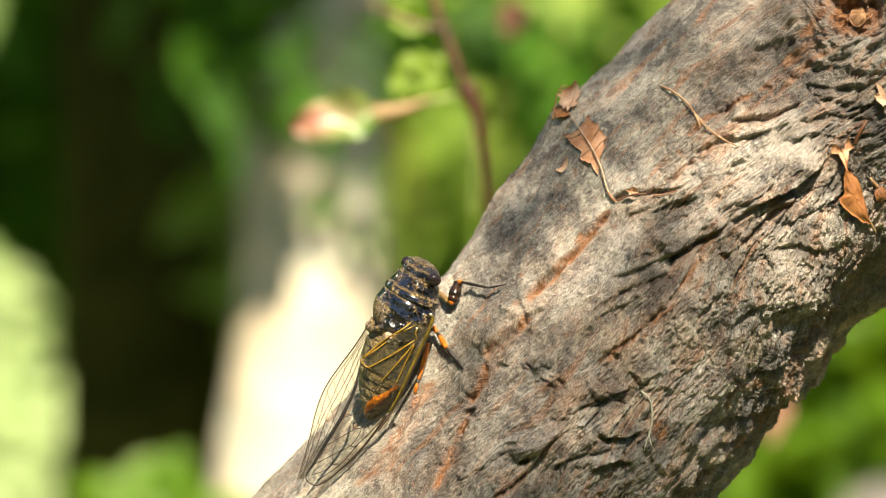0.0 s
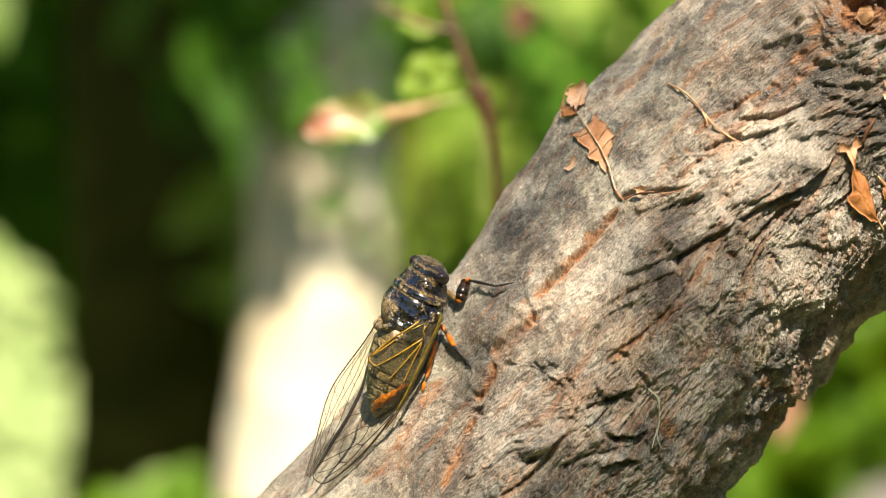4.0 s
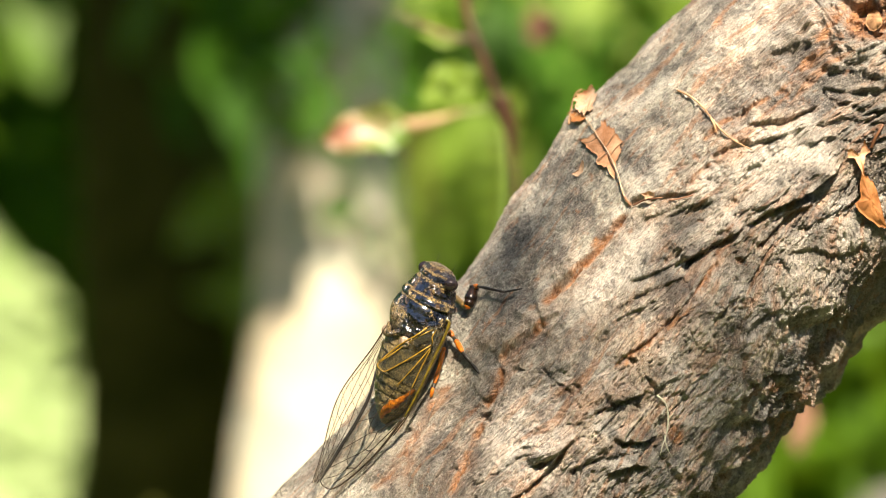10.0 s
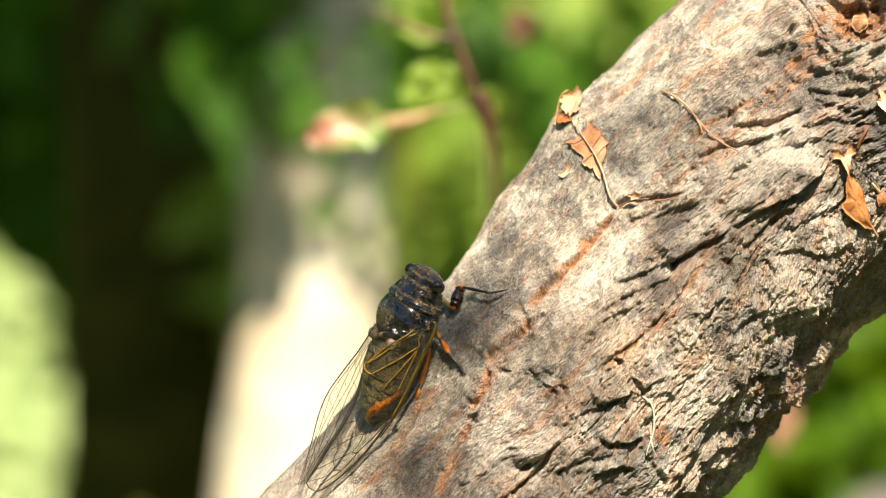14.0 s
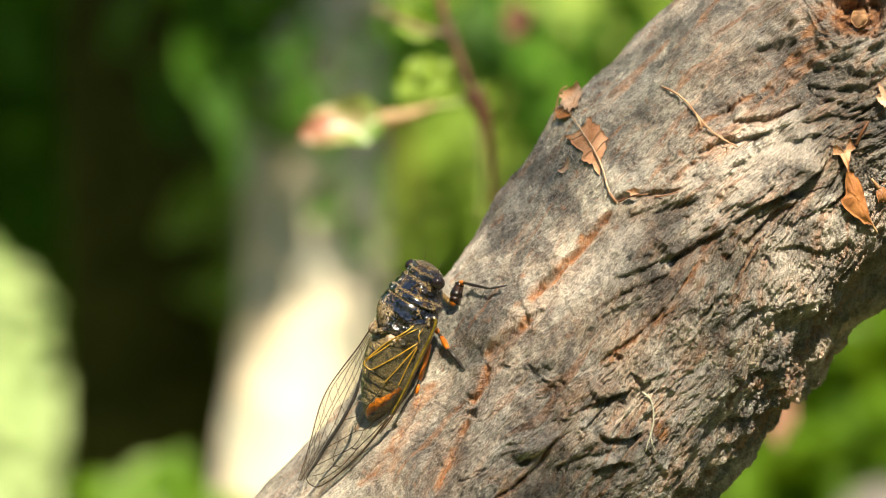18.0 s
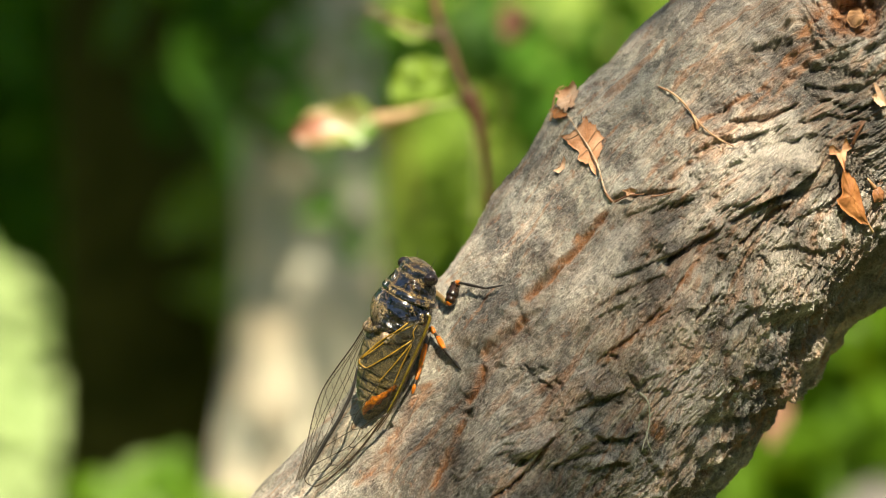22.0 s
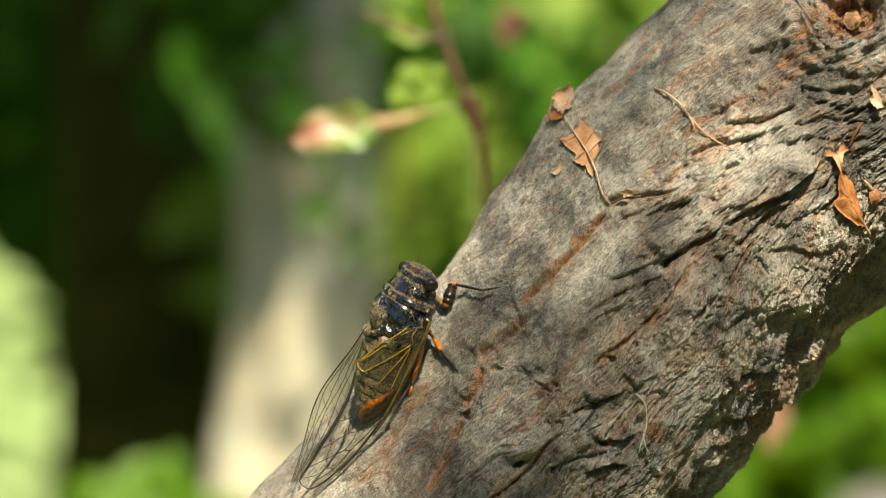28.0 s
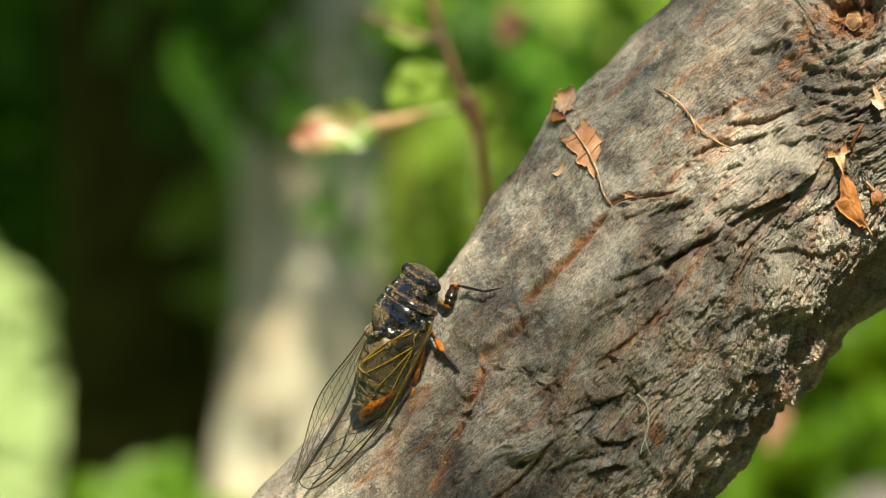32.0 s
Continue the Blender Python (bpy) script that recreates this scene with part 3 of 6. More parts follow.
        h[near] += high * fade * (lift - (0.55 if orange else 0.35) * np.exp(-((sd + 4) / 6.5) ** 2))
        if orange:
            low = (1 - step(wide * 0.15, wide * 0.85, -sd + 4.0 * fray2[near] + ragged[near])) * step(-5, 0, -sd)
            h[near] -= 0.5 * orange * fade * np.exp(-((sd + 3) / 4.0) ** 2) * (0.4 + 0.6 * torn[near])
            fis[near] = np.maximum(fis[near], 0.42 * orange * np.exp(-np.abs(sd + 0.4 * wide) / wide) * fade * (0.4 + 0.6 * torn[near]))
            fis[near] = np.maximum(fis[near], orange * low * step(0, 0.06, part) * step(0, 0.06, 1 - part) * (0.35 + 0.65 * torn[near]))
    for pu, pv, ru, rv, turn, deep, orange in PITS:
        x, y = U - pu, V - pv
        x, y = x * math.cos(turn) + y * math.sin(turn), y * math.cos(turn) - x * math.sin(turn)
        hole = (1 - step(0.5, 1.2, np.hypot(x / ru, y / rv) + 0.3 * fray)) * face
        h -= deep * hole
        fis = np.maximum(fis, orange * hole * (0.5 + 0.5 * torn))
    h += 0.35 * np.clip(tone, -1, 1) * rough
    # collar of a lost branch: rings round a broken heart
    kr = np.hypot((U - 1528) / 1.25, V - 32) + 6 * perlin(a / 6, c / 6, 3)
    collar = (1 - step(110, 190, kr)) * face
    h += collar * (1.8 * np.exp(-((kr - 70) / 40) ** 2) + 0.6 * np.sin(kr / 4.6 + 4 * perlin(a / 9, c / 7, 5.0)) * step(-0.4, 0.3, perlin(a / 5, c / 4, 8.0)))
    heart = (1 - step(30, 52, kr)) * face
    h -= 3.4 * heart * (0.7 + 0.8 * perlin(a / 3, c / 3, 91.0))
    fis = np.maximum(fis, heart * 0.95)
    pos = base + nrm * (h / 1000.0)[..., None]
    n, k = pos.shape[:2]
    idx = np.arange(n * k).reshape(n, k)
    nx = np.roll(idx, -1, axis=1)
    quads = np.stack([idx[:-1], nx[:-1], nx[1:], idx[1:]], -1).reshape(-1, 4)
    if np.cross(pos[1, 0] - pos[0, 0], pos[0, 1] - pos[0, 0]).dot(nrm[0, 0]) > 0:
        quads = quads[:, ::-1]
    me = bpy.data.meshes.new("trunk")
    me.vertices.add(n * k)
    me.vertices.foreach_set("co", pos.reshape(-1))
    me.loops.add(quads.size)
    me.loops.foreach_set("vertex_index", quads.reshape(-1).astype(np.int32))
    me.polygons.add(len(quads))
    me.polygons.foreach_set("loop_start", np.arange(0, quads.size, 4, dtype=np.int32))
    me.polygons.foreach_set("use_smooth", np.ones(len(quads), bool))
    me.update(calc_edges=True)
    me.materials.append(BARK)
    ridge = step(0.1, 0.9, perlin(aw / 9, cw / 2.0, 21.0)) * rough * (1 - furrow)
    me.attributes.new("grain", "FLOAT_VECTOR", "POINT").data.foreach_set(
        "vector", np.stack([a, cg, 0 * a], -1).reshape(-1).astype(np.float32))
    for name, val in (("fissure", fis), ("ridge", ridge), ("rough", rough), ("tone", tone)):
        me.attributes.new(name, "FLOAT", "POINT").data.foreach_set("value", np.clip(val, -1, 1).reshape(-1).astype(np.float32))
    return me, pos, quads


tree = tagged(new("leaning_tree"), "leaning tree with a rough grey-brown fissured trunk", "tree")
TRUNK, tpos, tquads = trunk_mesh()
piece("trunk", TRUNK, tree)
from mathutils.bvhtree import BVHTree
BVH = BVHTree.FromPolygons(tpos.reshape(-1, 3)[:, :].tolist(), tquads.tolist())


def on_bark(u, v, lift=0.0):
    """The place on the trunk's front at a place of the drawing grid, lifted in metres."""
    way = (front(u, v, 0.0) - EYE).normalized()
    hit, nor, _, _ = BVH.ray_cast(EYE, way)
    if hit is None:
        return front(u, v, AXIS_Y)
    return hit - way * lift


def rest_on(u, v, lift, reach=7.0):
    """A place just over the bark, evened out over its small hollows."""
    way = (front(u, v, 0.0) - EYE).normalized()
    far = [(on_bark(u + i * reach, v + j * reach) - EYE).length for i in (-1, 0, 1) for j in (-1, 0, 1)]
    far.sort()
    return EYE + way * (sum(far[1:6]) / 5 - lift)


# ---- leaves and crowns ----
def leaf_shape(length, width, bend=0.25, fold=0.18):
    """A pointed leaf along +x with a raised midrib fold; nine vertices."""
    v, f = [], []
    for i, (t, w) in enumerate([(0, 0.05), (0.25, 0.75), (0.55, 1.0), (0.8, 0.6), (1, 0.02)]):
        z = -bend * length * t * t
        for s in (-1, 0, 1):
            v.append(Vector((t * length, s * w * width / 2, z + abs(s) * w * width * fold)))
    for i in range(4):
        for j in range(2):
            o = i * 3 + j
            f.append((o, o + 3, o + 4, o + 1))
    return v, f


def scatter_leaves(centres, size, rnd, spread, droop=0.5, roll=0.9):
    """Leaves of random pose round the given centres, as one set of vertices and faces."""
    lumps = []
    for c in centres:
        ln = size * rnd.uniform(0.6, 1.2)
        v, f = leaf_shape(ln, ln * rnd.uniform(0.38, 0.6), rnd.uniform(0.0, 0.3))
        at = Matrix.Translation(Vector(c) + Vector([rnd.gauss(0, s) for s in spread]))
        if roll < 0:
            # sunward leaves
            m = at @ Euler((rnd.gauss(0.85, 0.3), rnd.gauss(0, 0.3), 0)).to_matrix().to_4x4() @ Matrix.Rotation(rnd.uniform(0, 6.28), 4, "Z")
            lumps.append(([m @ p for p in v], f))
            continue
        m = at @ Euler(
            (rnd.uniform(-roll, roll), rnd.uniform(-0.2, 1.0) * droop * 2, rnd.uniform(0, 6.283))).to_matrix().to_4x4()
        lumps.append(([m @ p for p in v], f))
    return merge(*lumps)


def foliage(name, centre, spread, count, size, mat, seed, parent=None, droop=0.5, label="", roll=0.9):
    rnd = random.Random(seed)
    v, f = scatter_leaves([centre] * count, size, rnd, spread, droop, roll)
    return tagged(piece(name, mesh_from(name, v, f, mat), parent, label), kind="stuff")


def limb(name, points, r0, r1, mat, parent, n=10, steps=16):
    line = curve_through(points, steps)
    v, f = tube(line, [r0 + (r1 - r0) * i / (steps - 1) for i in range(steps)], n)
    return piece(name, mesh_from(name, v, f, mat), parent)


def behind(u, v, y):
    return front(u, v, y)


# pale tree behind
pale = tagged(new("pale_tree"), "pale grey smooth-barked tree in dappled sun", "tree")
PY = 1.6


def pale_trunk():
    line = curve_through([(behind(440, 3600, PY).x, PY, -0.1), (behind(470, 1500, PY).x, PY, 0.98), behind(522, 880, PY), behind(568, 520, PY), behind(565, 0, PY),
                          (behind(590, -1000, PY).x, PY, 2.0), (behind(640, -2500, PY).x, PY, 2.6)], 60)
    rad = [max(0.03, 0.075 - 0.012 * p.z + 0.008 * max(0, 1.28 - p.z)) * 0.86 for p in line]
    v, f = tube(line, rad, 24)
    v = [p + Vector((0, 0, 0)) + (p - Vector((p.x, PY, p.z))).normalized() * 0.004 * noise.noise(p * 18) for p in v]
    return piece("trunk", mesh_from("pale_trunk", v, f, FAR_BARK), pale)


pale_trunk()


def crown_over(name, u, v, y, spread, count, size, mat, seed, parent, k, droop=0.5):
    """Unseen leaves added k metres up the sun's way from a place: its shade."""
    return foliage(name, behind(u, v, y) + SUN * k, spread, count, size, mat, seed, parent, droop)


# unseen leaves added to keep the sun off all but the pale trunk's foot
limb("limb", [(-0.05, PY, 2.55), (-0.02, 1.2, 2.7), (-0.05, 0.9, 2.5)], 0.035, 0.01, FAR_BARK, pale)
crown_over("shade_crown", 420, 300, PY, (0.03, 0.02, 0.022), 40, 0.03, LEAF, 4, pale, 1.9)
crown_over("shade_crown", 560, 190, PY, (0.08, 0.014, 0.030), 130, 0.035, LEAF, 3, pale, 1.9)
crown_over("shade_crown", 560, 345, PY, (0.075, 0.010, 0.022), 175, 0.03, LEAF, 8, pale, 1.9)
crown_over("shade_crown", 560, -150, PY, (0.13, 0.06, 0.06), 150, 0.09, LEAF, 5, pale, 1.9)
foot_spray = crown_over("leafy_branch", 535, 690, PY, (0.055, 0.03, 0.095), 360, 0.03, LEAF, 6, pale, 1.9)

crown_over("shade_crown", 560, 20, PY, (0.09, 0.03, 0.03), 200, 0.045, LEAF, 9, pale, 1.9)
foliage("leaf_clump", behind(540, -10, 1.50), (0.05, 0.012, 0.030), 22, 0.05, LEAF_DARK, 19, pale)
foliage("leaf_clump", behind(530, 90, 1.45), (0.026, 0.010, 0.026), 13, 0.045, LEAF_DARK, 23, pale, 0.9)
foliage("leaf_clump", behind(455, 20, 1.48), (0.020, 0.012, 0.026), 26, 0.05, LEAF_DARK, 24, pale, 0.9)
foliage("leaf_clump", behind(450, 140, 1.50), (0.014, 0.010, 0.024), 18, 0.045, LEAF_DARK, 25, pale, 0.9)
foliage("leaf_clump", behind(595, 330, 1.10), (0.008, 0.010, 0.018), 14, 0.032, LEAF_DARK, 20, pale)

# dark tree with hanging sprays
dark = tagged(new("dark_tree"), "dark brown tree trunk in deep shade with drooping green sprays", "tree")
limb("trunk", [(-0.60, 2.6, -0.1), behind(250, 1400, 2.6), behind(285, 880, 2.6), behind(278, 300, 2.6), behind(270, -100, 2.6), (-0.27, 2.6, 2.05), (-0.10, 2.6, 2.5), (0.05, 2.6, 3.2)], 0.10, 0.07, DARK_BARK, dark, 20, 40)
for i, (u, v, y) in enumerate([(20, 60, 2.0), (300, 50, 2.1), (295, 150, 2.2), (50, 210, 2.3)]):
    ob = foliage("spray", behind(u, v, y), (0.020, 0.03, 0.06), (7 if i else 14), 0.09 if i == 0 else 0.07, LEAF if i in (0, 1) else LEAF_DARK, 30 + i, dark, 1.0)
    if i == 0:
        gust_spray = ob
for i, (u, v, y, k) in enumerate(((120, 150, 2.6, 0.6), (60, 300, 2.4, 0.8), (200, 0, 2.7, 0.6))):
    crown_over("shade_crown", u, v, y, (0.08, 0.06, 0.05), 160, 0.10, LEAF_DARK, 140 + i, dark, k)
for i, (v0, kk) in enumerate(((-250, 0.55), (0, 0.62), (250, 0.75), (500, 0.9), (750, 1.0), (1000, 1.15))):
    crown_over("shade_crown", 285, v0, 2.6, (0.085, 0.06, 0.05), 260, 0.11, LEAF_DARK, 40 + i, dark, kk)
# dense unseen leaves, added to keep the back of the garden in shade
for i, (u0, v0) in enumerate(((150, 100), (350, 300), (100, -200), (300, -100), (400, 600), (350, 900), (-150, 100), (-100, -100), (520, 200), (560, 500))):
    crown_over("shade_crown", u0, v0, 6.8, (0.20, 0.14, 0.12), 330, 0.17, LEAF_DARK, 50 + i, dark, 1.7)


# high unseen leaf mass, added to cut skylight over the back of the garden
for i in range(16):
    foliage("shade_crown", (-2.2 + 0.75 * (i % 4), 3.6 + 1.2 * (i // 4), 3.5 + 0.1 * (i % 3)), (0.28, 0.4, 0.15), 330, 0.20, LEAF_DARK, 160 + i, dark)


def shrub(label, places, spread, count, size, mat, seed, droop=0.5, roll=0.9):
    """A bush: a few stems from the ground and leaf clumps at the given places."""
    ob = tagged(new("shrub"), label, "shrub")
    for i, p in enumerate(places):
        foot = Vector((p.x + 0.1 * math.sin(i * 2.1), p.y + 0.08 * math.cos(i * 1.7), 0))
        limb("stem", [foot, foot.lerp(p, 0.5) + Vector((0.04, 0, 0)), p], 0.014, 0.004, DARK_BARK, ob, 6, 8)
        foliage("leaf_clump", p, spread, count, size, mat, seed + i, ob, droop, "", roll)
    return ob


# sunlit bush beyond, left and right of the trunks
shrub("sunlit yellow-green bush beyond the dark trunk", [behind(u, v, 4.4 - (v - 460) * 0.0012) for u, v in ((-102, 600), (-76, 655), (-62, 720), (-92, 740), (-58, 800), (-79, 900), (-64, 1000), (-160, 690), (-160, 820))],
      (0.04, 0.08, 0.045), 520, 0.08, PALE_LEAF, 60, 0.2, -1)
shrub("bright green bush in the sun behind the leaning trunk", [behind(u, v, 2.9) for u, v in ((800, 150), (960, 150), (760, 380), (860, 300), (1080, 120), (730, 520), (1000, 260), (900, 480), (700, 290), (705, 430), (690, 560))] + [behind(u, v, 2.35) for u, v in ((715, 470), (770, 440), (735, 540))],
      (0.06, 0.10, 0.07), 170, 0.09, LEAF_LIGHT, 80, 0.5, -1)
shrub("dark green bush in half shade before the bright one", [behind(u, v, 1.9) for u, v in ((955, 165), (1030, 245), (890, 25), (715, 30), (1090, 60))],
      (0.022, 0.05, 0.022), 26, 0.06, LEAF_DARK, 200, 0.8)
shrub("green bush low behind the leaning trunk", [behind(u, v, 2.4) for u, v in ((1380, 870), (1560, 620), (1520, 560), (1330, 900), (1600, 680))],
      (0.05, 0.08, 0.05), 120, 0.08, LEAF, 100)
low_bush = shrub("low green bush at the foot of the dark trunk", [behind(u, v, 1.2) for u, v in ((258, 895), (335, 925), (410, 950))],
                 (0.009, 0.02, 0.006), 26, 0.030, LEAF, 120, 0.5, -1)
low_clumps = [ob for ob in low_bush.children if ob.name.startswith("leaf_clump")]


def hedge():
    rnd = random.Random(9)
    v, f = [], []
    n = 60
    for j in range(24):
        for i in range(n):
            x, z = -5 + 10 * i / (n - 1), 4.5 * j / 23
            v.append((x, 7.2 + 0.5 * noise.noise(Vector((x * 1.2, 0, z * 1.2))) + 0.12 * z, z - 0.02))
    f = [(j * n + i, j * n + i + 1, (j + 1) * n + i + 1, (j + 1) * n + i) for j in range(23) for i in range(n - 1)]
    core = piece("hedge", mesh_from("hedge", v, f, LEAF_DARK))
    lumps = []
    for k in range(9000):
        x, z = rnd.uniform(-3, 3), rnd.uniform(0.2, 4.0)
        y = 7.0 + 0.5 * noise.noise(Vector((x * 1.2, 0, z * 1.2))) + 0.12 * z - rnd.uniform(0, 0.25)
        lv, lf = leaf_shape(rnd.uniform(0.09, 0.16), 0.07)
        m = pose(x, y, z, rnd.uniform(-60, 60), rnd.uniform(-20, 80), rnd.uniform(0, 360))
        lumps.append(([m @ p for p in lv], lf))
    piece("leaf_layer", mesh_from("hedge_leaves", *merge(*lumps), LEAF), core)
    return tagged(core, "tall green hedge closing the garden behind", "hedge", kind="stuff")


hedge()


def unseen_hedge(name, corners, seed):
    """An unseen hedge between two corners, added to cut skylight and bounce green."""
    (x0, y0), (x1, y1) = corners
    n, k = 60, 16
    across = Vector((y1 - y0, x0 - x1, 0)).normalized()
    v = []
    for side in (-0.3, 0.3):
        for j in range(k):
            for i in range(n):
                t, z = i / (n - 1), 3.6 * j / (k - 1)
                p = Vector((x0 + (x1 - x0) * t, y0 + (y1 - y0) * t, z - 0.02))
                bulge = side * (1 - 0.5 * (j / (k - 1)) ** 6) + 0.25 * noise.noise(p * 1.7 + Vector((seed, 0, 0)))
                v.append(p + across * bulge)
    f = [(s + j * n + i, s + j * n + i + 1, s + (j + 1) * n + i + 1, s + (j + 1) * n + i) for s in (0, n * k) for j in range(k - 1) for i in range(n - 1)]
    f += [((k - 1) * n + i, (k - 1) * n + i + 1, n * k + (k - 1) * n + i + 1, n * k + (k - 1) * n + i) for i in range(n - 1)]
    return tagged(piece(name, mesh_from(name, v, f, LEAF)), "unseen green hedge added to dim the skylight round the garden", "hedge", kind="stuff")


unseen_hedge("hedge", ((-5.2, -5.5), (5.2, -5.5)), 3)
unseen_hedge("hedge", ((-5.2, 7.0), (-5.2, -5.5)), 5)
unseen_hedge("hedge", ((5.2, -5.5), (5.2, 7.0)), 7)


def boulder():
    bm = bmesh.new()
    bmesh.ops.create_icosphere(bm, subdivisions=4, radius=1.0)
    for p in bm.verts:
        p.co *= 1 + 0.16 * noise.noise(p.co * 1.6) + 0.05 * noise.noise(p.co * 5)
        p.co = Vector((p.co.x * 0.24, p.co.y * 0.3, p.co.z * 0.62))
    me = bpy.data.meshes.new("boulder")
    bm.to_mesh(me)
    bm.free()
    me.polygons.foreach_set("use_smooth", [True] * len(me.polygons))
    me.materials.append(STONE)
    ob = new("boulder", me)
    c = behind(1560, 900, 2.0)
    ob.location = (c.x + 0.03, 2.0, 0.565)
    return tagged(ob, "upright rough grey stone among the bushes", "stone")


boulder()

# ---- leafy shoot close behind the trunk ----
SY = 0.25


def blush_material():
    m = Nodes("young_leaf", 0.4)
    n = m.t.nodes.new("ShaderNodeSeparateXYZ")
    m.put(n.inputs[0], m.co)
    tone = m.math("ADD", m.math("MULTIPLY", n.outputs[0], 24.0), m.math("ADD", m.math("MULTIPLY", m.math("ABSOLUTE", n.outputs[1]), -55.0), m.math("MULTIPLY", m.noise(90, 3), 0.9)))
    m.color(m.ramp(tone, (0.22, (0.060, 0.150, 0.014)), (0.42, (0.117, 0.168, 0.039)), (0.62, (0.195, 0.179, 0.082)), (0.80, (0.234, 0.156, 0.094)), (0.95, (0.310, 0.130, 0.095))))
    tr = m.t.nodes.new("ShaderNodeBsdfTranslucent")
    m.put(tr.inputs[0], (0.5, 0.5, 0.12, 1))
    mx = m.t.nodes.new("ShaderNodeMixShader")
    mx.inputs[0].default_value = 0.2
    m.t.links.new(m.b.outputs[0], mx.inputs[1])
    m.t.links.new(tr.outputs[0], mx.inputs[2])
    m.t.links.new(mx.outputs[0], m.out.inputs[0])
    return m.mat


YOUNG = blush_material()
REDSTEM = plain("red_brown_stem", (0.045, 0.020, 0.012), (0.12, 0.05, 0.022), 60, 0.55, 0.0005)
GREENSTEM = plain("green_stem", (0.16, 0.24, 0.05), (0.26, 0.32, 0.09), 60, 0.55, 0.0005)
TANCURL = plain("tan_curled_leaf", (0.14, 0.09, 0.03), (0.26, 0.17, 0.08), 200, 0.6)
DRYHANG = plain("dry_hanging_leaf", (0.16, 0.08, 0.05), (0.28, 0.17, 0.11), 70, 0.8, 0.001)


def broad_leaf(length, width, wave, mat, name):
    """A leaf along +x with a wavy rim, a midrib groove and real thickness."""
    n, k = 14, 8
    top, bot, f = [], [], []
    for i in range(n + 1):
        t = i / n
        w = width / 2 * (math.sin(math.pi * t ** 0.85) ** 0.8) * (1 + 0.10 * math.sin(9 * t)) + 0.0004
        for j in range(k + 1):
            s = j / k * 2 - 1
            z = -0.15 * length * t * t + abs(s) ** 1.3 * w * 0.35 + wave * math.sin(11 * t + 2 * s) * abs(s)
            top.append(Vector((t * length, s * w, z)))
            bot.append(Vector((t * length, s * w, z - 0.0004)))
    o = len(top)
    for i in range(n):
        for j in range(k):
            a = i * (k + 1) + j
            f.append((a, a + k + 1, a + k + 2, a + 1))
            f.append((o + a, o + a + 1, o + a + k + 2, o + a + k + 1))
    return mesh_from(name, top + bot, f, mat)


def aim(origin, along, normal):
    """A pose with +x along one way and +z near another."""
    x = Vector(along).normalized()
    z = (Vector(normal) - x * Vector(normal).dot(x)).normalized()
    m = Matrix((x, z.cross(x), z)).transposed().to_4x4()
    return Matrix.Translation(origin) @ m


shoot = tagged(new("leafy_shoot"), "slender red-brown shoot with one pink-edged pale green leaf", "shoot")
shoot.location = behind(840, 220, SY)


def rel(u, v, y=SY):
    return behind(u, v, y) - shoot.location


def shoot_part(name, pts, r0, r1, mat):
    line = curve_through(pts, 18)
    v, f = tube(line, [r0 + (r1 - r0) * i / 17 for i in range(18)], 8)
    return piece(name, mesh_from(name, v, f, mat), shoot)


shoot_part("stem", [Vector((0.085, 0.36, 1.985)) - shoot.location, rel(770, -700), rel(790, -200), rel(800, 0), rel(822, 70), rel(850, 150), rel(885, 245), rel(895, 370), rel(905, 480)], 0.0015, 0.0010, REDSTEM)
shoot_part("side_stem", [rel(860, 180), rel(830, 190), rel(785, 200), rel(740, 214)], 0.0010, 0.0007, GREENSTEM)
shoot_part("side_stem", [rel(822, 70), rel(770, 60), rel(720, 40), rel(680, 22)], 0.0009, 0.0006, REDSTEM)
shoot_part("tendril", [rel(850, 150), rel(868, 220), rel(872, 320), rel(868, 400)], 0.0010, 0.0008, GREENSTEM)
big = broad_leaf(0.0245, 0.0132, 0.0022, YOUNG, "leaf")
piece("leaf", big, shoot, "pale green leaf with a pink tip", aim(rel(706, 216), rel(540, 240, SY - 0.006) - rel(706, 216), (0.10, -0.97, 0.20)))
shoot_part("curled_leaf", [rel(806, 190), rel(770, 204), rel(736, 214), rel(694, 222)], 0.0005, 0.0026, TANCURL)
young = broad_leaf(0.0145, 0.0068, 0.0008, LEAF_LIGHT, "young_leaf")
for u, v, du, dv, z in ((790, 70, -80, -40, 0.0), (770, 190, 50, -80, 0.3), (880, 150, 20, 140, 0.0), (760, 110, 60, 60, 0.1), (735, 190, 30, -70, 0.2)):
    piece("young_leaf", young, shoot, "", aim(rel(u, v), rel(u + du, v + dv) - rel(u, v), (0.1, -0.8, z)))
shoot_part("bud_sheath", [rel(858, 170), rel(878, 215), rel(888, 270)], 0.0032, 0.0012, REDSTEM)

hang = tagged(new("hanging_leaf"), "withered red-brown leaf hanging on a thin stalk", "leaf")
hang.location = behind(940, 20, 0.5)
hp = lambda u, v: behind(u, v, 0.5) - hang.location
v, f = tube(curve_through([Vector((0.035, 0.5, 1.985)) - hang.location, hp(900, -300), hp(920, -60), hp(938, 20)], 20), 0.0008, 6)
piece("stalk", mesh_from("stalk", v, f, REDSTEM), hang)
piece("blade", broad_leaf(0.013, 0.011, 0.001, REDSTEM, "blade"), hang, "", aim(hp(938, 15), (0, 0.0, -1), (0, -1, 0.1)))

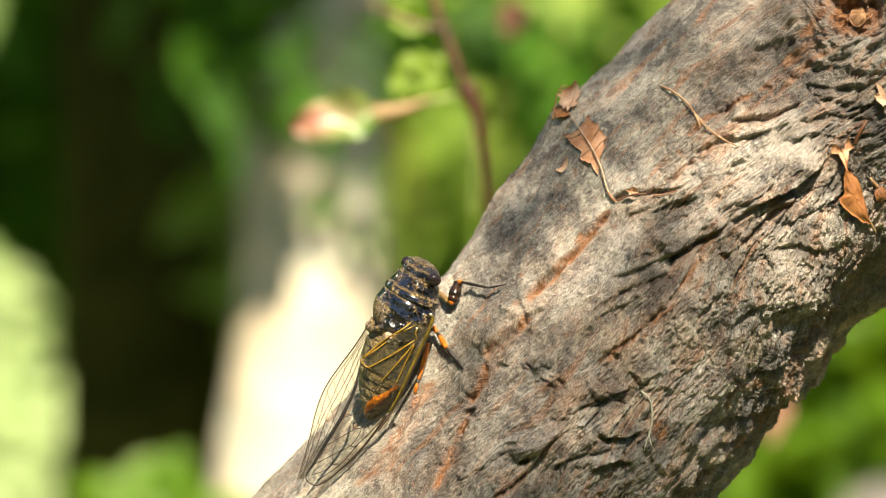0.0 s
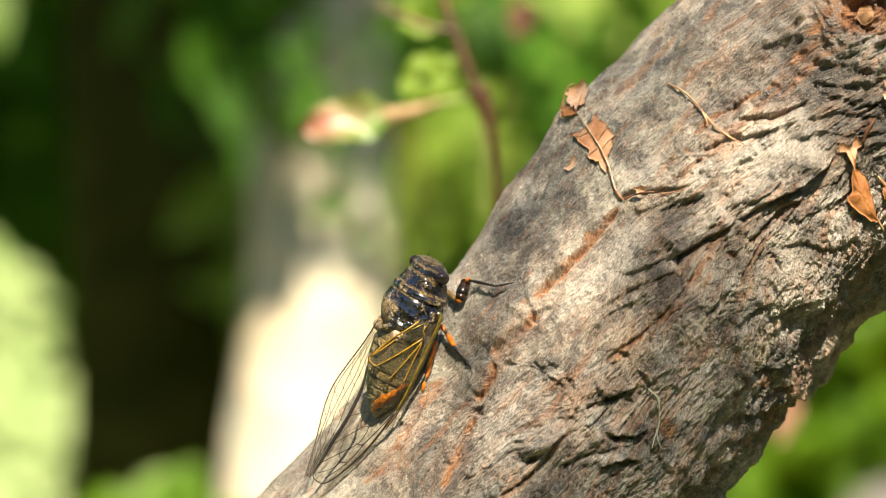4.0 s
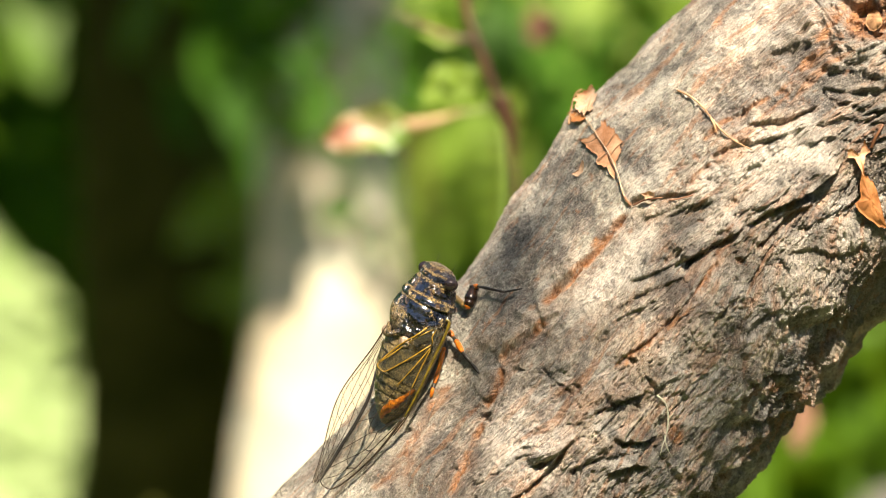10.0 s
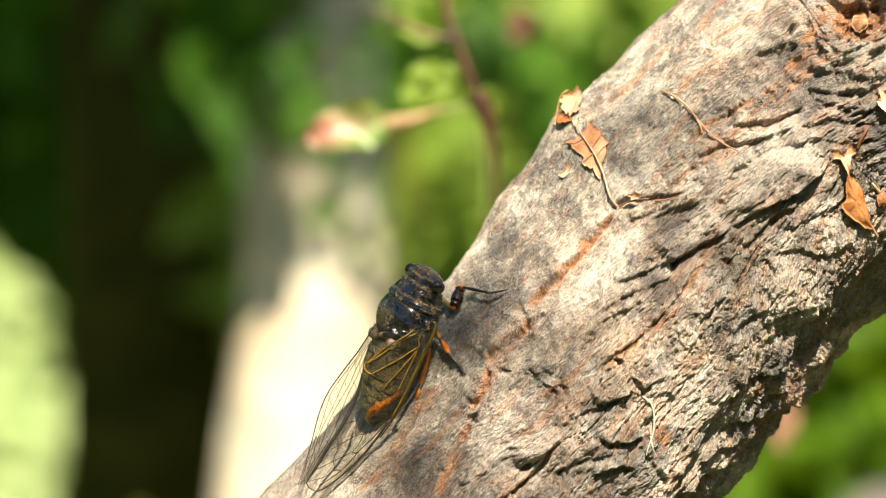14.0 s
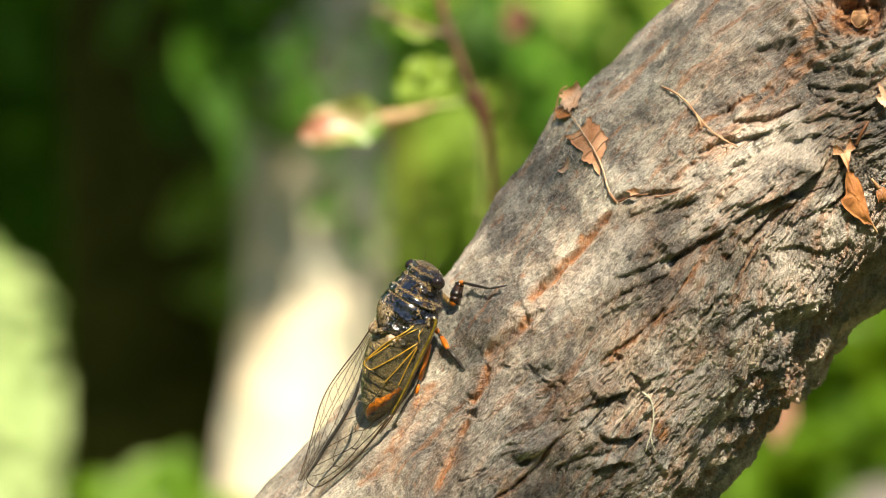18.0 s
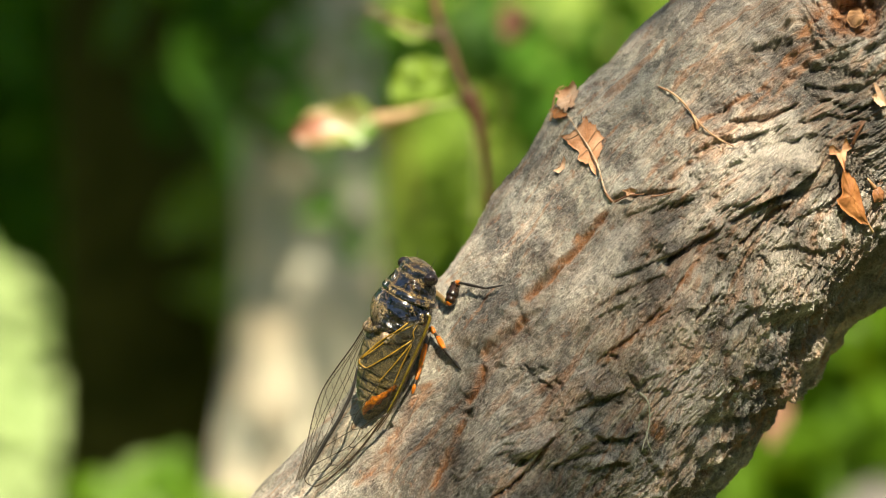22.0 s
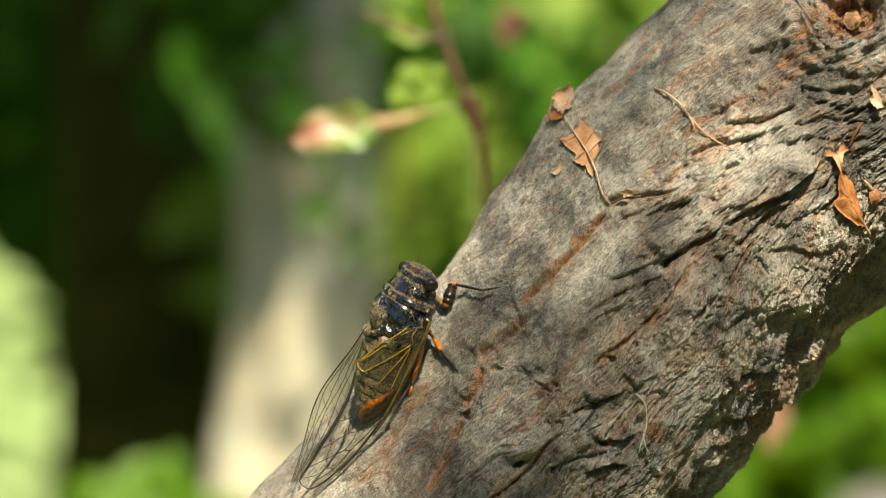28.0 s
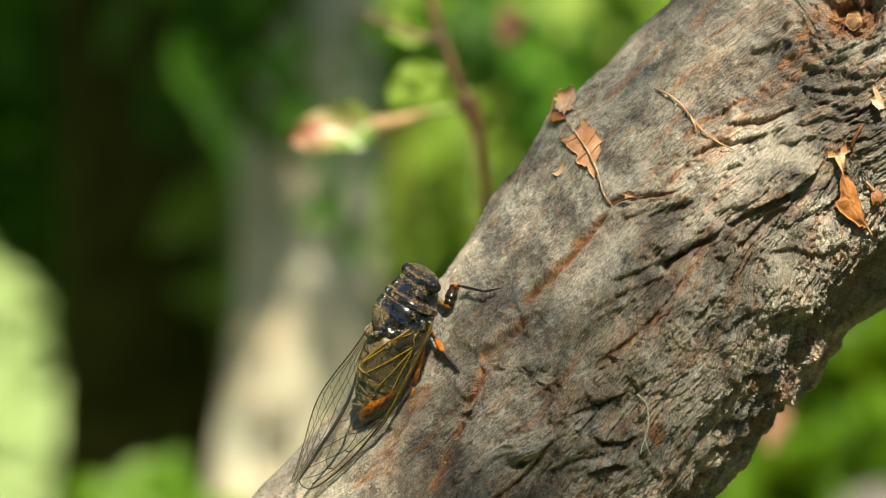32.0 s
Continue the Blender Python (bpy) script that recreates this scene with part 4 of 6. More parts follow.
hangr = tagged(new("hanging_leaf"), "withered pale brown leaf hanging below the trunk", "leaf")
hangr.location = behind(1400, 700, 0.5)
hq = lambda u, v: behind(u, v, 0.5) - hangr.location
v, f = tube(curve_through([Vector((0.20, 0.28, 2.01)) - hangr.location, hq(1500, -200), hq(1490, 400), hq(1430, 640), hq(1404, 705)], 24), 0.0008, 6)
piece("stalk", mesh_from("stalk", v, f, REDSTEM), hangr)
piece("blade", broad_leaf(0.020, 0.009, 0.001, DRYHANG, "blade"), hangr, "", aim(hq(1408, 700), hq(1390, 850) - hq(1408, 700), (0.2, -1, 0.2)))

# ---- unseen limbs and sprays added overhead to dapple the trunk and shoot ----
limb("limb", [(0.52, 0.06, 2.5), (0.45, -0.4, 2.85), (0.30, -1.1, 3.0)], 0.018, 0.006, BARK, tree)
limb("limb", [(0.56, 0.05, 2.74), (0.52, -0.5, 3.3), (0.47, -1.2, 3.65), (0.42, -1.85, 3.75)], 0.022, 0.006, BARK, tree)
limb("limb", [(0.40, 0.05, 2.0), (0.28, 0.2, 2.02), (0.08, 0.37, 1.99), (0.03, 0.52, 1.985)], 0.012, 0.004, BARK, tree)
BRANCHES = []


def leafy_branch(u, v, k, spread, count, size, seed, run=0.0):
    """An unseen spray of leaves k metres up the sun's way from a place on the trunk, run metres long with the grain,
    added for its shade.
    """
    rnd = random.Random(seed)
    c0 = on_bark(u, v) + SUN * k
    lean = Vector((0.66, 0, 0.75))
    a1 = SUN.orthogonal().normalized()
    a2 = SUN.cross(a1)
    lumps = []
    for i in range(count):
        p = a1 * rnd.uniform(-1, 1) * spread + a2 * rnd.uniform(-1, 1) * spread + SUN * rnd.uniform(-0.05, 0.05) + lean * rnd.uniform(-0.5, 0.5) * run
        ln = size * rnd.uniform(0.7, 1.3)
        lv, lf = leaf_shape(ln, ln * rnd.uniform(0.4, 0.6), rnd.uniform(0, 0.2))
        m = Matrix.Translation(p) @ Euler((rnd.uniform(-0.5, 0.5), rnd.uniform(-0.3, 0.5), rnd.uniform(0, 6.28))).to_matrix().to_4x4()
        lumps.append(([m @ q for q in lv], lf))
    ob = tagged(piece("leafy_branch", mesh_from("leafy_branch", *merge(*lumps), LEAF), tree), kind="stuff")
    v2, f2 = tube([(0, 0, 0), (-0.05, 0.0, 0.05), (-0.10, 0.02, 0.12)], [0.002, 0.003, 0.004], 6)
    piece("twig", mesh_from("twig", v2, f2, BARK), ob)
    ob.location = c0
    BRANCHES.append(ob)
    return ob


edge_spray = leafy_branch(945, 395, 1.4, 0.010, 9, 0.014, 11, 0.065)
low_spray = leafy_branch(900, 870, 2.2, 0.030, 20, 0.022, 12, 0.05)
top_spray = leafy_branch(1290, 150, 2.6, 0.048, 46, 0.022, 13)
flank_spray = leafy_branch(1370, 560, 2.6, 0.036, 22, 0.022, 14, 0.05)
shoot_spray = leafy_branch(1080, 300, 1.7, 0.024, 34, 0.024, 21)
shoot_spray.location = behind(650, 230, SY) + SUN * 1.7
mid_spray = leafy_branch(1120, 830, 2.2, 0.036, 20, 0.022, 15)

# ---- the cicada ----
# its own space: millimetres, x to its right, y forward, z up from its back
CF = Vector((0.35, -0.123, 0.927)).normalized()
CL = Vector((0.457, -0.838, -0.286))
CL = (CL - CF * CL.dot(CF)).normalized()
CU = CL.cross(CF)
CM = Matrix.Rotation(radians(2.9), 4, "Y") @ Matrix((CL, CF, CU)).transposed().to_4x4()
CY = AXIS_Y - 0.0250
C_BASE = Matrix.Translation(front(716, 602, CY)) @ CM @ Matrix.Diagonal((0.001, 0.001, 0.001, 1))


def shell_material():
    m = Nodes("black_shell", 0.2)
    xyz = m.t.nodes.new("ShaderNodeSeparateXYZ")
    m.put(xyz.inputs[0], m.co)
    wob = m.noise(0.40, 4, 0.65)
    # golden down along the seams of head, collar and thorax, and in a broad patch on the back
    along = m.math("ADD", m.math("MULTIPLY", xyz.outputs[1], 0.05), m.math("MULTIPLY", m.math("SUBTRACT", wob, 0.5), 0.09))
    seam = m.ramp(m.math("ADD", along, 0.15), (0.03, 0.9), (0.10, 0.8), (0.14, 0.0), (0.545, 0.0), (0.551, 0.9), (0.562, 0.9), (0.570, 0.0), (0.618, 0.0), (0.626, 0.95), (0.640, 0.95), (0.648, 0.0),
                  (0.755, 0.0), (0.765, 0.85), (0.778, 0.7), (0.790, 0.0), (0.832, 0.0), (0.842, 0.8), (0.858, 0.8), (0.868, 0.05), (0.900, 0.1), (0.910, 0.7), (0.925, 0.6))
    back = m.math("MULTIPLY", m.ramp(m.math("ADD", m.math("MULTIPLY", m.math("SUBTRACT", xyz.outputs[2], xyz.outputs[0]), 0.1), m.math("MULTIPLY", wob, 0.8)), (0.62, 0), (0.80, 0.7)), m.ramp(m.math("MULTIPLY", xyz.outputs[1], 0.1), (0.52, 1), (0.62, 0)))
    fleck = m.ramp(m.noise(0.5, 4, 0.7), (0.555, 0.0), (0.63, 0.85))
    cover = m.math("MAXIMUM", m.math("MAXIMUM", seam, back), fleck)
    tuft = m.ramp(m.noise(2.6, 4, 0.75), (0.40, 0.0), (0.56, 1))
    fur = m.math("MULTIPLY", cover, tuft)
    gold = m.mix(m.ramp(m.noise(1.7, 3), (0.35, 0), (0.65, 1)), (0.22, 0.135, 0.042), (0.58, 0.42, 0.18))
    # the blue in the black hide is painted in for reflected sky
    hide = m.mix(m.ramp(m.noise(0.33, 3, 0.6), (0.56, 0), (0.66, 1)), (0.006, 0.010, 0.024), (0.09, 0.052, 0.020))
    m.color(m.mix(fur, hide, gold))
    m.put(m.b.inputs["Roughness"], m.math("ADD", m.math("MULTIPLY", fur, 0.30), m.ramp(m.noise(0.9, 3), (0.4, 0.14), (0.65, 0.30))))
    m.b.inputs["Specular IOR Level"].default_value = 0.7
    m.put(m.b.inputs["Coat Weight"], m.math("SUBTRACT", 0.8, m.math("MULTIPLY", fur, 0.7)))
    m.b.inputs["Coat Roughness"].default_value = 0.20
    m.bump(m.math("ADD", m.math("MULTIPLY", fur, m.noise(4.5, 4, 0.7)), m.math("MULTIPLY", m.noise(0.45, 2), 0.5)), 0.35, 0.6)
    return m.mat


def abdomen_material():
    m = Nodes("banded_abdomen", 0.35)
    fur = m.math("MULTIPLY", m.ramp(m.noise(0.45, 5, 0.7), (0.32, 0.45), (0.50, 1)), m.ramp(m.noise(3.0, 4, 0.7), (0.38, 0.1), (0.54, 1)))
    spot = m.ramp(m.noise(0.38, 2, 0.5), (0.56, 0), (0.62, 0.9))
    gold = m.mix(m.ramp(m.noise(2.4, 3), (0.35, 0), (0.65, 1)), (0.20, 0.135, 0.045), (0.55, 0.42, 0.20))
    m.color(m.mix(spot, m.mix(fur, (0.040, 0.032, 0.018), gold), (0.012, 0.013, 0.018)))
    m.b.inputs["Coat Weight"].default_value = 0.6
    m.bump(m.noise(4.5, 4, 0.7), 0.3, 0.7)
    return m.mat


SHELL, ABDO = shell_material(), abdomen_material()
ORANGE = plain("orange_cuticle", (0.48, 0.12, 0.012), (0.70, 0.23, 0.02), 1.2, 0.35)
FLASH = plain("burnt_orange_cuticle", (0.16, 0.045, 0.008), (0.66, 0.21, 0.02), 1.6, 0.4)
BLACKLEG = plain("black_leg", (0.014, 0.012, 0.012), (0.035, 0.028, 0.02), 2.0, 0.3)
DARKLEG = plain("dark_brown_leg", (0.007, 0.005, 0.004), (0.032, 0.013, 0.005), 0.9, 0.25)
TANLEG = plain("tan_leg", (0.12, 0.07, 0.025), (0.30, 0.18, 0.06), 1.5, 0.4)
EYEMAT = plain("dark_eye", (0.010, 0.008, 0.010), (0.022, 0.014, 0.014), 3.0, 0.12)
OCHRE = plain("ochre_vein", (0.21, 0.120, 0.010), (0.36, 0.21, 0.024), 1.0, 0.4)
BROWNVEIN = plain("brown_vein", (0.018, 0.013, 0.008), (0.055, 0.036, 0.018), 1.0, 0.4)


def membrane_material():
    m = Nodes("wing_membrane", 0.12)
    m.color((0.55, 0.50, 0.38))
    tr = m.t.nodes.new("ShaderNodeBsdfTransparent")
    tr.inputs[0].default_value = (0.95, 0.95, 0.90, 1)
    mx = m.t.nodes.new("ShaderNodeMixShader")
    fr = m.t.nodes.new("ShaderNodeFresnel")
    fr.inputs[0].default_value = 1.35
    m.put(mx.inputs[0], m.math("ADD", m.math("MULTIPLY", fr.outputs[0], 0.16), 0.012))
    gl = m.t.nodes.new("ShaderNodeBsdfGlossy")
    gl.inputs["Roughness"].default_value = 0.22
    n = m.t.nodes.new("ShaderNodeBump")
    n.inputs["Distance"].default_value = 0.25
    m.put(n.inputs["Height"], m.noise(0.9, 3))
    m.t.links.new(n.outputs[0], gl.inputs["Normal"])
    m.t.links.new(tr.outputs[0], mx.inputs[1])
    m.t.links.new(gl.outputs[0], mx.inputs[2])
    m.t.links.new(mx.outputs[0], m.out.inputs[0])
    return m.mat


def stipple_material():
    m = Nodes("stippled_membrane", 0.35)
    speck = m.noise(2.6, 3, 0.7)
    m.color(m.mix(m.ramp(speck, (0.42, 0), (0.62, 1)), (0.050, 0.048, 0.032), (0.32, 0.29, 0.20)))
    m.bump(speck, 0.25, 0.7)
    tr = m.t.nodes.new("ShaderNodeBsdfTransparent")
    mx = m.t.nodes.new("ShaderNodeMixShader")
    mx.inputs[0].default_value = 0.42
    m.t.links.new(tr.outputs[0], mx.inputs[1])
    m.t.links.new(m.b.outputs[0], mx.inputs[2])
    m.t.links.new(mx.outputs[0], m.out.inputs[0])
    return m.mat


MEMBRANE, STIPPLE = membrane_material(), stipple_material()

cicada = tagged(new("cicada"), "black and gold cicada with orange legs clinging to the bark", "cicada")
cicada.matrix_world = C_BASE


def loft(rings, n=40, power=2.2, lump=0.0):
    """A body through rings (y, half width, centre height, half height), rounded at both ends."""
    verts, faces = [], []
    for y, w, zc, hh in rings:
        for k in range(n):
            a = 2 * math.pi * k / n
            ca, sa = math.cos(a), math.sin(a)
            x = w * math.copysign(abs(ca) ** (2 / power), ca)
            z = zc + hh * math.copysign(abs(sa) ** (2 / power), sa)
            p = Vector((x, y, z))
            if lump:
                p += Vector((ca, 0, sa)) * lump * noise.noise(p * 0.9)
            verts.append(p)
    for i in range(len(rings) - 1):
        for k in range(n):
            k2 = (k + 1) % n
            faces.append((i * n + k, i * n + k2, (i + 1) * n + k2, (i + 1) * n + k))
    faces.append(tuple(range(n))[::-1])
    faces.append(tuple((len(rings) - 1) * n + k for k in range(n)))
    return verts, faces


def between(keys, n):
    """Rings between key rings, smoothly."""
    k = np.array(keys, float)
    t = np.linspace(0, len(k) - 1, n)
    return [tuple(np.interp(x, range(len(k)), k[:, j]) for j in range(k.shape[1])) for x in t]


def ball(c, r, n=14):
    v, f = [], []
    for i in range(n + 1):
        a = math.pi * i / n
        for k in range(n * 2):
            b = math.pi * k / n
            v.append(Vector(c) + Vector((r[0] * math.sin(a) * math.cos(b), r[1] * math.sin(a) * math.sin(b), r[2] * math.cos(a))))
    for i in range(n):
        for k in range(n * 2):
            k2 = (k + 1) % (n * 2)
            f.append((i * n * 2 + k, (i + 1) * n * 2 + k, (i + 1) * n * 2 + k2, i * n * 2 + k2))
    return v, f


def body(name, vf, mat, parent=None, label=""):
    return piece(name, mesh_from(name, *vf, mat), parent or cicada, label)


head = body("head", merge(loft(between([(15.9, 1.6, 0.3, 0.7), (15.6, 2.9, 0.2, 1.6), (15.0, 4.0, 0.1, 2.4), (14.0, 4.8, 0.0, 3.0), (12.8, 4.9, 0.0, 3.3), (11.9, 4.3, 0.0, 3.3)], 18), 44, 2.4, lump=0.10),
                           loft([(15.4, 0.3, 1.2, 0.3), (15.0, 1.2, 1.9, 0.6), (14.2, 1.7, 2.5, 0.7), (13.2, 1.5, 2.9, 0.6), (12.4, 0.4, 3.0, 0.3)], 16)), SHELL)
for sx in (-1, 1):
    body("eye", ball((5.3, 13.6, 0.0) if sx > 0 else (-3.9, 13.7, 1.3), (1.2, 1.3, 1.42)), EYEMAT, head, "glossy dark bulging eye")
    body("brow", ball((sx * 3.1, 14.4, 1.4), (1.4, 0.8, 0.8)), SHELL, head)
    v, f = tube([(sx * 3.0, 15.1, -0.2), (sx * 3.4, 16.2, -0.3), (sx * 3.7, 17.6, -0.2)], [0.10, 0.05, 0.025], 6)
    body("antenna", (v, f), BLACKLEG, head)
for x, y in ((-0.5, 13.4), (0.5, 13.4), (0, 14.0)):
    body("ocellus", ball((x, y, 3.4 if y < 13.5 else 3.2), (0.17, 0.17, 0.14), 8), TANLEG, head)
pronotum = body("pronotum", merge(loft(between([(12.6, 4.0, -0.1, 3.2), (12.2, 4.8, -0.1, 3.7), (11.2, 5.2, 0.0, 4.2), (10.0, 5.6, 0.0, 4.6), (9.2, 5.8, 0.0, 4.7)], 14), 44, lump=0.18),
                                  loft(between([(9.7, 5.5, 0.0, 4.5), (9.5, 6.1, 0.0, 4.9), (8.9, 6.5, 0.0, 5.2), (8.3, 6.45, 0.0, 5.2), (8.1, 5.8, 0.0, 4.8)], 10))), SHELL)
for sx in (-1, 1):
    body("furrow_lobe", ball((sx * 4.1, 11.0, 1.8 if sx > 0 else 1.2), (1.2, 0.7, 1.1)), SHELL, pronotum)
meso = body("mesonotum", merge(loft(between([(8.5, 5.5, 0.1, 4.7), (7.4, 6.2, 0.2, 5.3), (5.4, 6.8, 0.2, 5.8), (3.6, 6.6, 0.1, 5.7), (2.0, 5.9, -0.1, 5.4), (0.8, 4.6, -0.3, 4.8), (-0.1, 3.0, -0.2, 4.1)], 30), 52),
                               tube([(2.4, 1.4, 4.8), (0.9, 0.3, 5.1), (0, -0.4, 4.9), (-0.9, 0.3, 5.1), (-2.4, 1.4, 4.8)], [0.4, 0.5, 0.65, 0.5, 0.4], 10)), SHELL)
for sx in (-1, 1):
    # raised rims round the sunken field on each side of the pronotum, and the shoulder boss over the wing's root
    rim = [(sx * (4.0 + 0.8 * math.cos(a)), 10.9 + 1.15 * math.sin(a), (2.3 if sx > 0 else 1.7) - 1.2 * math.cos(a)) for a in np.linspace(0, 2 * math.pi, 25)]
    body("field_rim", tube(rim, [0.42 + 0.12 * math.sin(3 * i) for i in range(25)], 8, False), SHELL, pronotum)
    body("shoulder_boss", ball((sx * 6.1, 5.9, -0.6), (1.1, 1.5, 1.3)), SHELL, meso)
    body("keel", tube([(sx * 1.9, 7.4, 5.0), (sx * 1.5, 5.0, 5.75), (sx * 0.9, 2.4, 5.6)], [0.10, 0.34, 0.12], 8), SHELL, meso)
TANLOBE = plain("tan_lobe", (0.16, 0.11, 0.07), (0.52, 0.42, 0.32), 1.2, 0.4)
for sx in (-1, 1):
    body("tergal_lobe", ball((sx * 3.2, -0.4, 4.0 if sx < 0 else 3.3), (1.6, 1.2, 0.8)), TANLOBE, meso, "tan downy lobe")
# abdomen: a core and eight overlapping rings
ABD = [(1.2, 5.2, -0.6, 4.5), (-1.0, 5.6, -0.6, 4.7), (-3.0, 5.9, -0.6, 4.9), (-6.0, 5.7, -0.7, 4.7), (-9.0, 5.0, -0.9, 4.2), (-12.0, 3.9, -1.2, 3.4), (-14.5, 2.7, -1.5, 2.5), (-16.3, 1.5, -1.7, 1.6), (-17.6, 0.5, -1.8, 0.7)]


def abd(y):
    a = np.array(ABD)[::-1]
    return [float(np.interp(y, a[:, 0], a[:, k])) for k in (1, 2, 3)]


abdomen = body("abdomen", loft([(y, *abd(y)) for y in np.linspace(1.2, -17.6, 34)]), ABDO)
edges = [0.9, -0.5, -2.0, -3.8, -5.8, -7.8, -9.7, -11.5, -13.2, -14.7, -16.2]
for y0, y1 in zip(edges[:-1], edges[1:]):
    rings = []
    for t, g in ((0, 0.02), (0.15, 0.16), (0.6, 0.16), (0.93, 0.19), (1.0, 0.05)):
        y = y0 + (y1 - y0) * t
        w, zc, hh = abd(y)
        rings.append((y, w + g, zc, hh + g))
    body("tergite", loft(rings, lump=0.05), ABDO, abdomen)
side = []
for y in np.linspace(-7.5, -16.6, 12):
    w, zc, hh = abd(y)
    turn_ = radians(-18 + 85 * ((-7.5 - y) / 9.1) ** 1.3)
    side.append(Vector((w * 0.93 * math.cos(turn_), y, zc + hh * 0.93 * math.sin(turn_))))
body("side_flash", tube(side, [0.3, 0.65, 0.85, 0.6, 0.9, 0.8, 1.25, 0.85, 1.0, 0.7, 0.6, 0.3], 10), FLASH, abdomen, "orange patch on the flank")


# wings: drawn on a flat grid and set in the plane through root, tip and the corner of the hind margin
def wing_plane(root, tip, node):
    root, tip, node = Vector(root), Vector(tip), Vector(node)
    t, n = tip - root, node - root

    def at(u, v):
        du, dv = u - 775, v - 568
        det = -215 * 73 + 122 * 297
        a = (du * 73 + 122 * dv) / det
        b = (-215 * dv - 297 * du) / det
        nor = t.cross(n).normalized()
        if nor.z < 0:
            nor = -nor
        belly = 0.9 * math.sin(math.pi * min(max(a, 0), 1))
        p = root + a * t + b * n + nor * belly
        # the wing lies over the body
        for _ in range(60):
            if p.y > 0.5:
                w, zc, hh = (6.7, 0.3, 5.8) if p.y < 5 else (5.0, 0.3, 5.0)
            elif p.y > -18:
                w, zc, hh = abd(p.y)
            else:
                break
            if (p.x / (w + 0.8)) ** 2 + ((p.z - zc) / (hh + 0.8)) ** 2 >= 1:
                break
            p += nor * 0.12
        return p
    return at


RIM = [(775, 566), (784, 570), (777, 592), (760, 628), (743, 664), (726, 700), (704, 740), (680, 773), (656, 803), (633, 827), (607, 850), (587, 865), (571, 872),
       (557, 866), (552, 857), (558, 845), (570, 827), (590, 793), (613, 757), (633, 720), (643, 697), (649, 674), (653, 655), (657, 642), (693, 611), (727, 588), (755, 571)]
OCHRE_VEINS = [
    ([(773, 569), (755, 572), (727, 589), (693, 612), (658, 642)], 0.28),
    ([(766, 578), (742, 586), (713, 604), (688, 622), (658, 643)], 0.22),
    ([(657, 643), (656, 650), (666, 658), (676, 655), (713, 633), (752, 608)], 0.24),
    ([(754, 594), (755, 604), (750, 618)], 0.24),
    ([(766, 578), (757, 588), (754, 594)], 0.20),
    ([(751, 614), (722, 648), (690, 684)], 0.21),
    ([(751, 617), (737, 645), (716, 690)], 0.21),
]
BROWN_VEINS = [
    ([(690, 684), (676, 706), (650, 740), (640, 763), (642, 769)], 0.10),
    ([(716, 690), (706, 722), (700, 740)], 0.11),
    ([(655, 767), (678, 752), (700, 740), (712, 722)], 0.11),
    ([(642, 769), (655, 767)], 0.11),
    ([(655, 767), (648, 782), (633, 800), (600, 817), (566, 834)], 0.11),
    ([(642, 769), (611, 787), (581, 804)], 0.10),
    ([(700, 742), (680, 765), (647, 798), (615, 834), (575, 862)], 0.12),
    ([(633, 799), (640, 802), (646, 799)], 0.16),
    ([(600, 834), (608, 833), (616, 834)], 0.18),
    ([(600, 817), (602, 826), (600, 834), (584, 846), (562, 852)], 0.10),
    ([(676, 706), (662, 716), (640, 712)], 0.08),
    ([(650, 740), (636, 744), (622, 748)], 0.08),
    ([(611, 787), (606, 800), (600, 817)], 0.08),
    ([(660, 786), (668, 778), (676, 770)], 0.09),
]


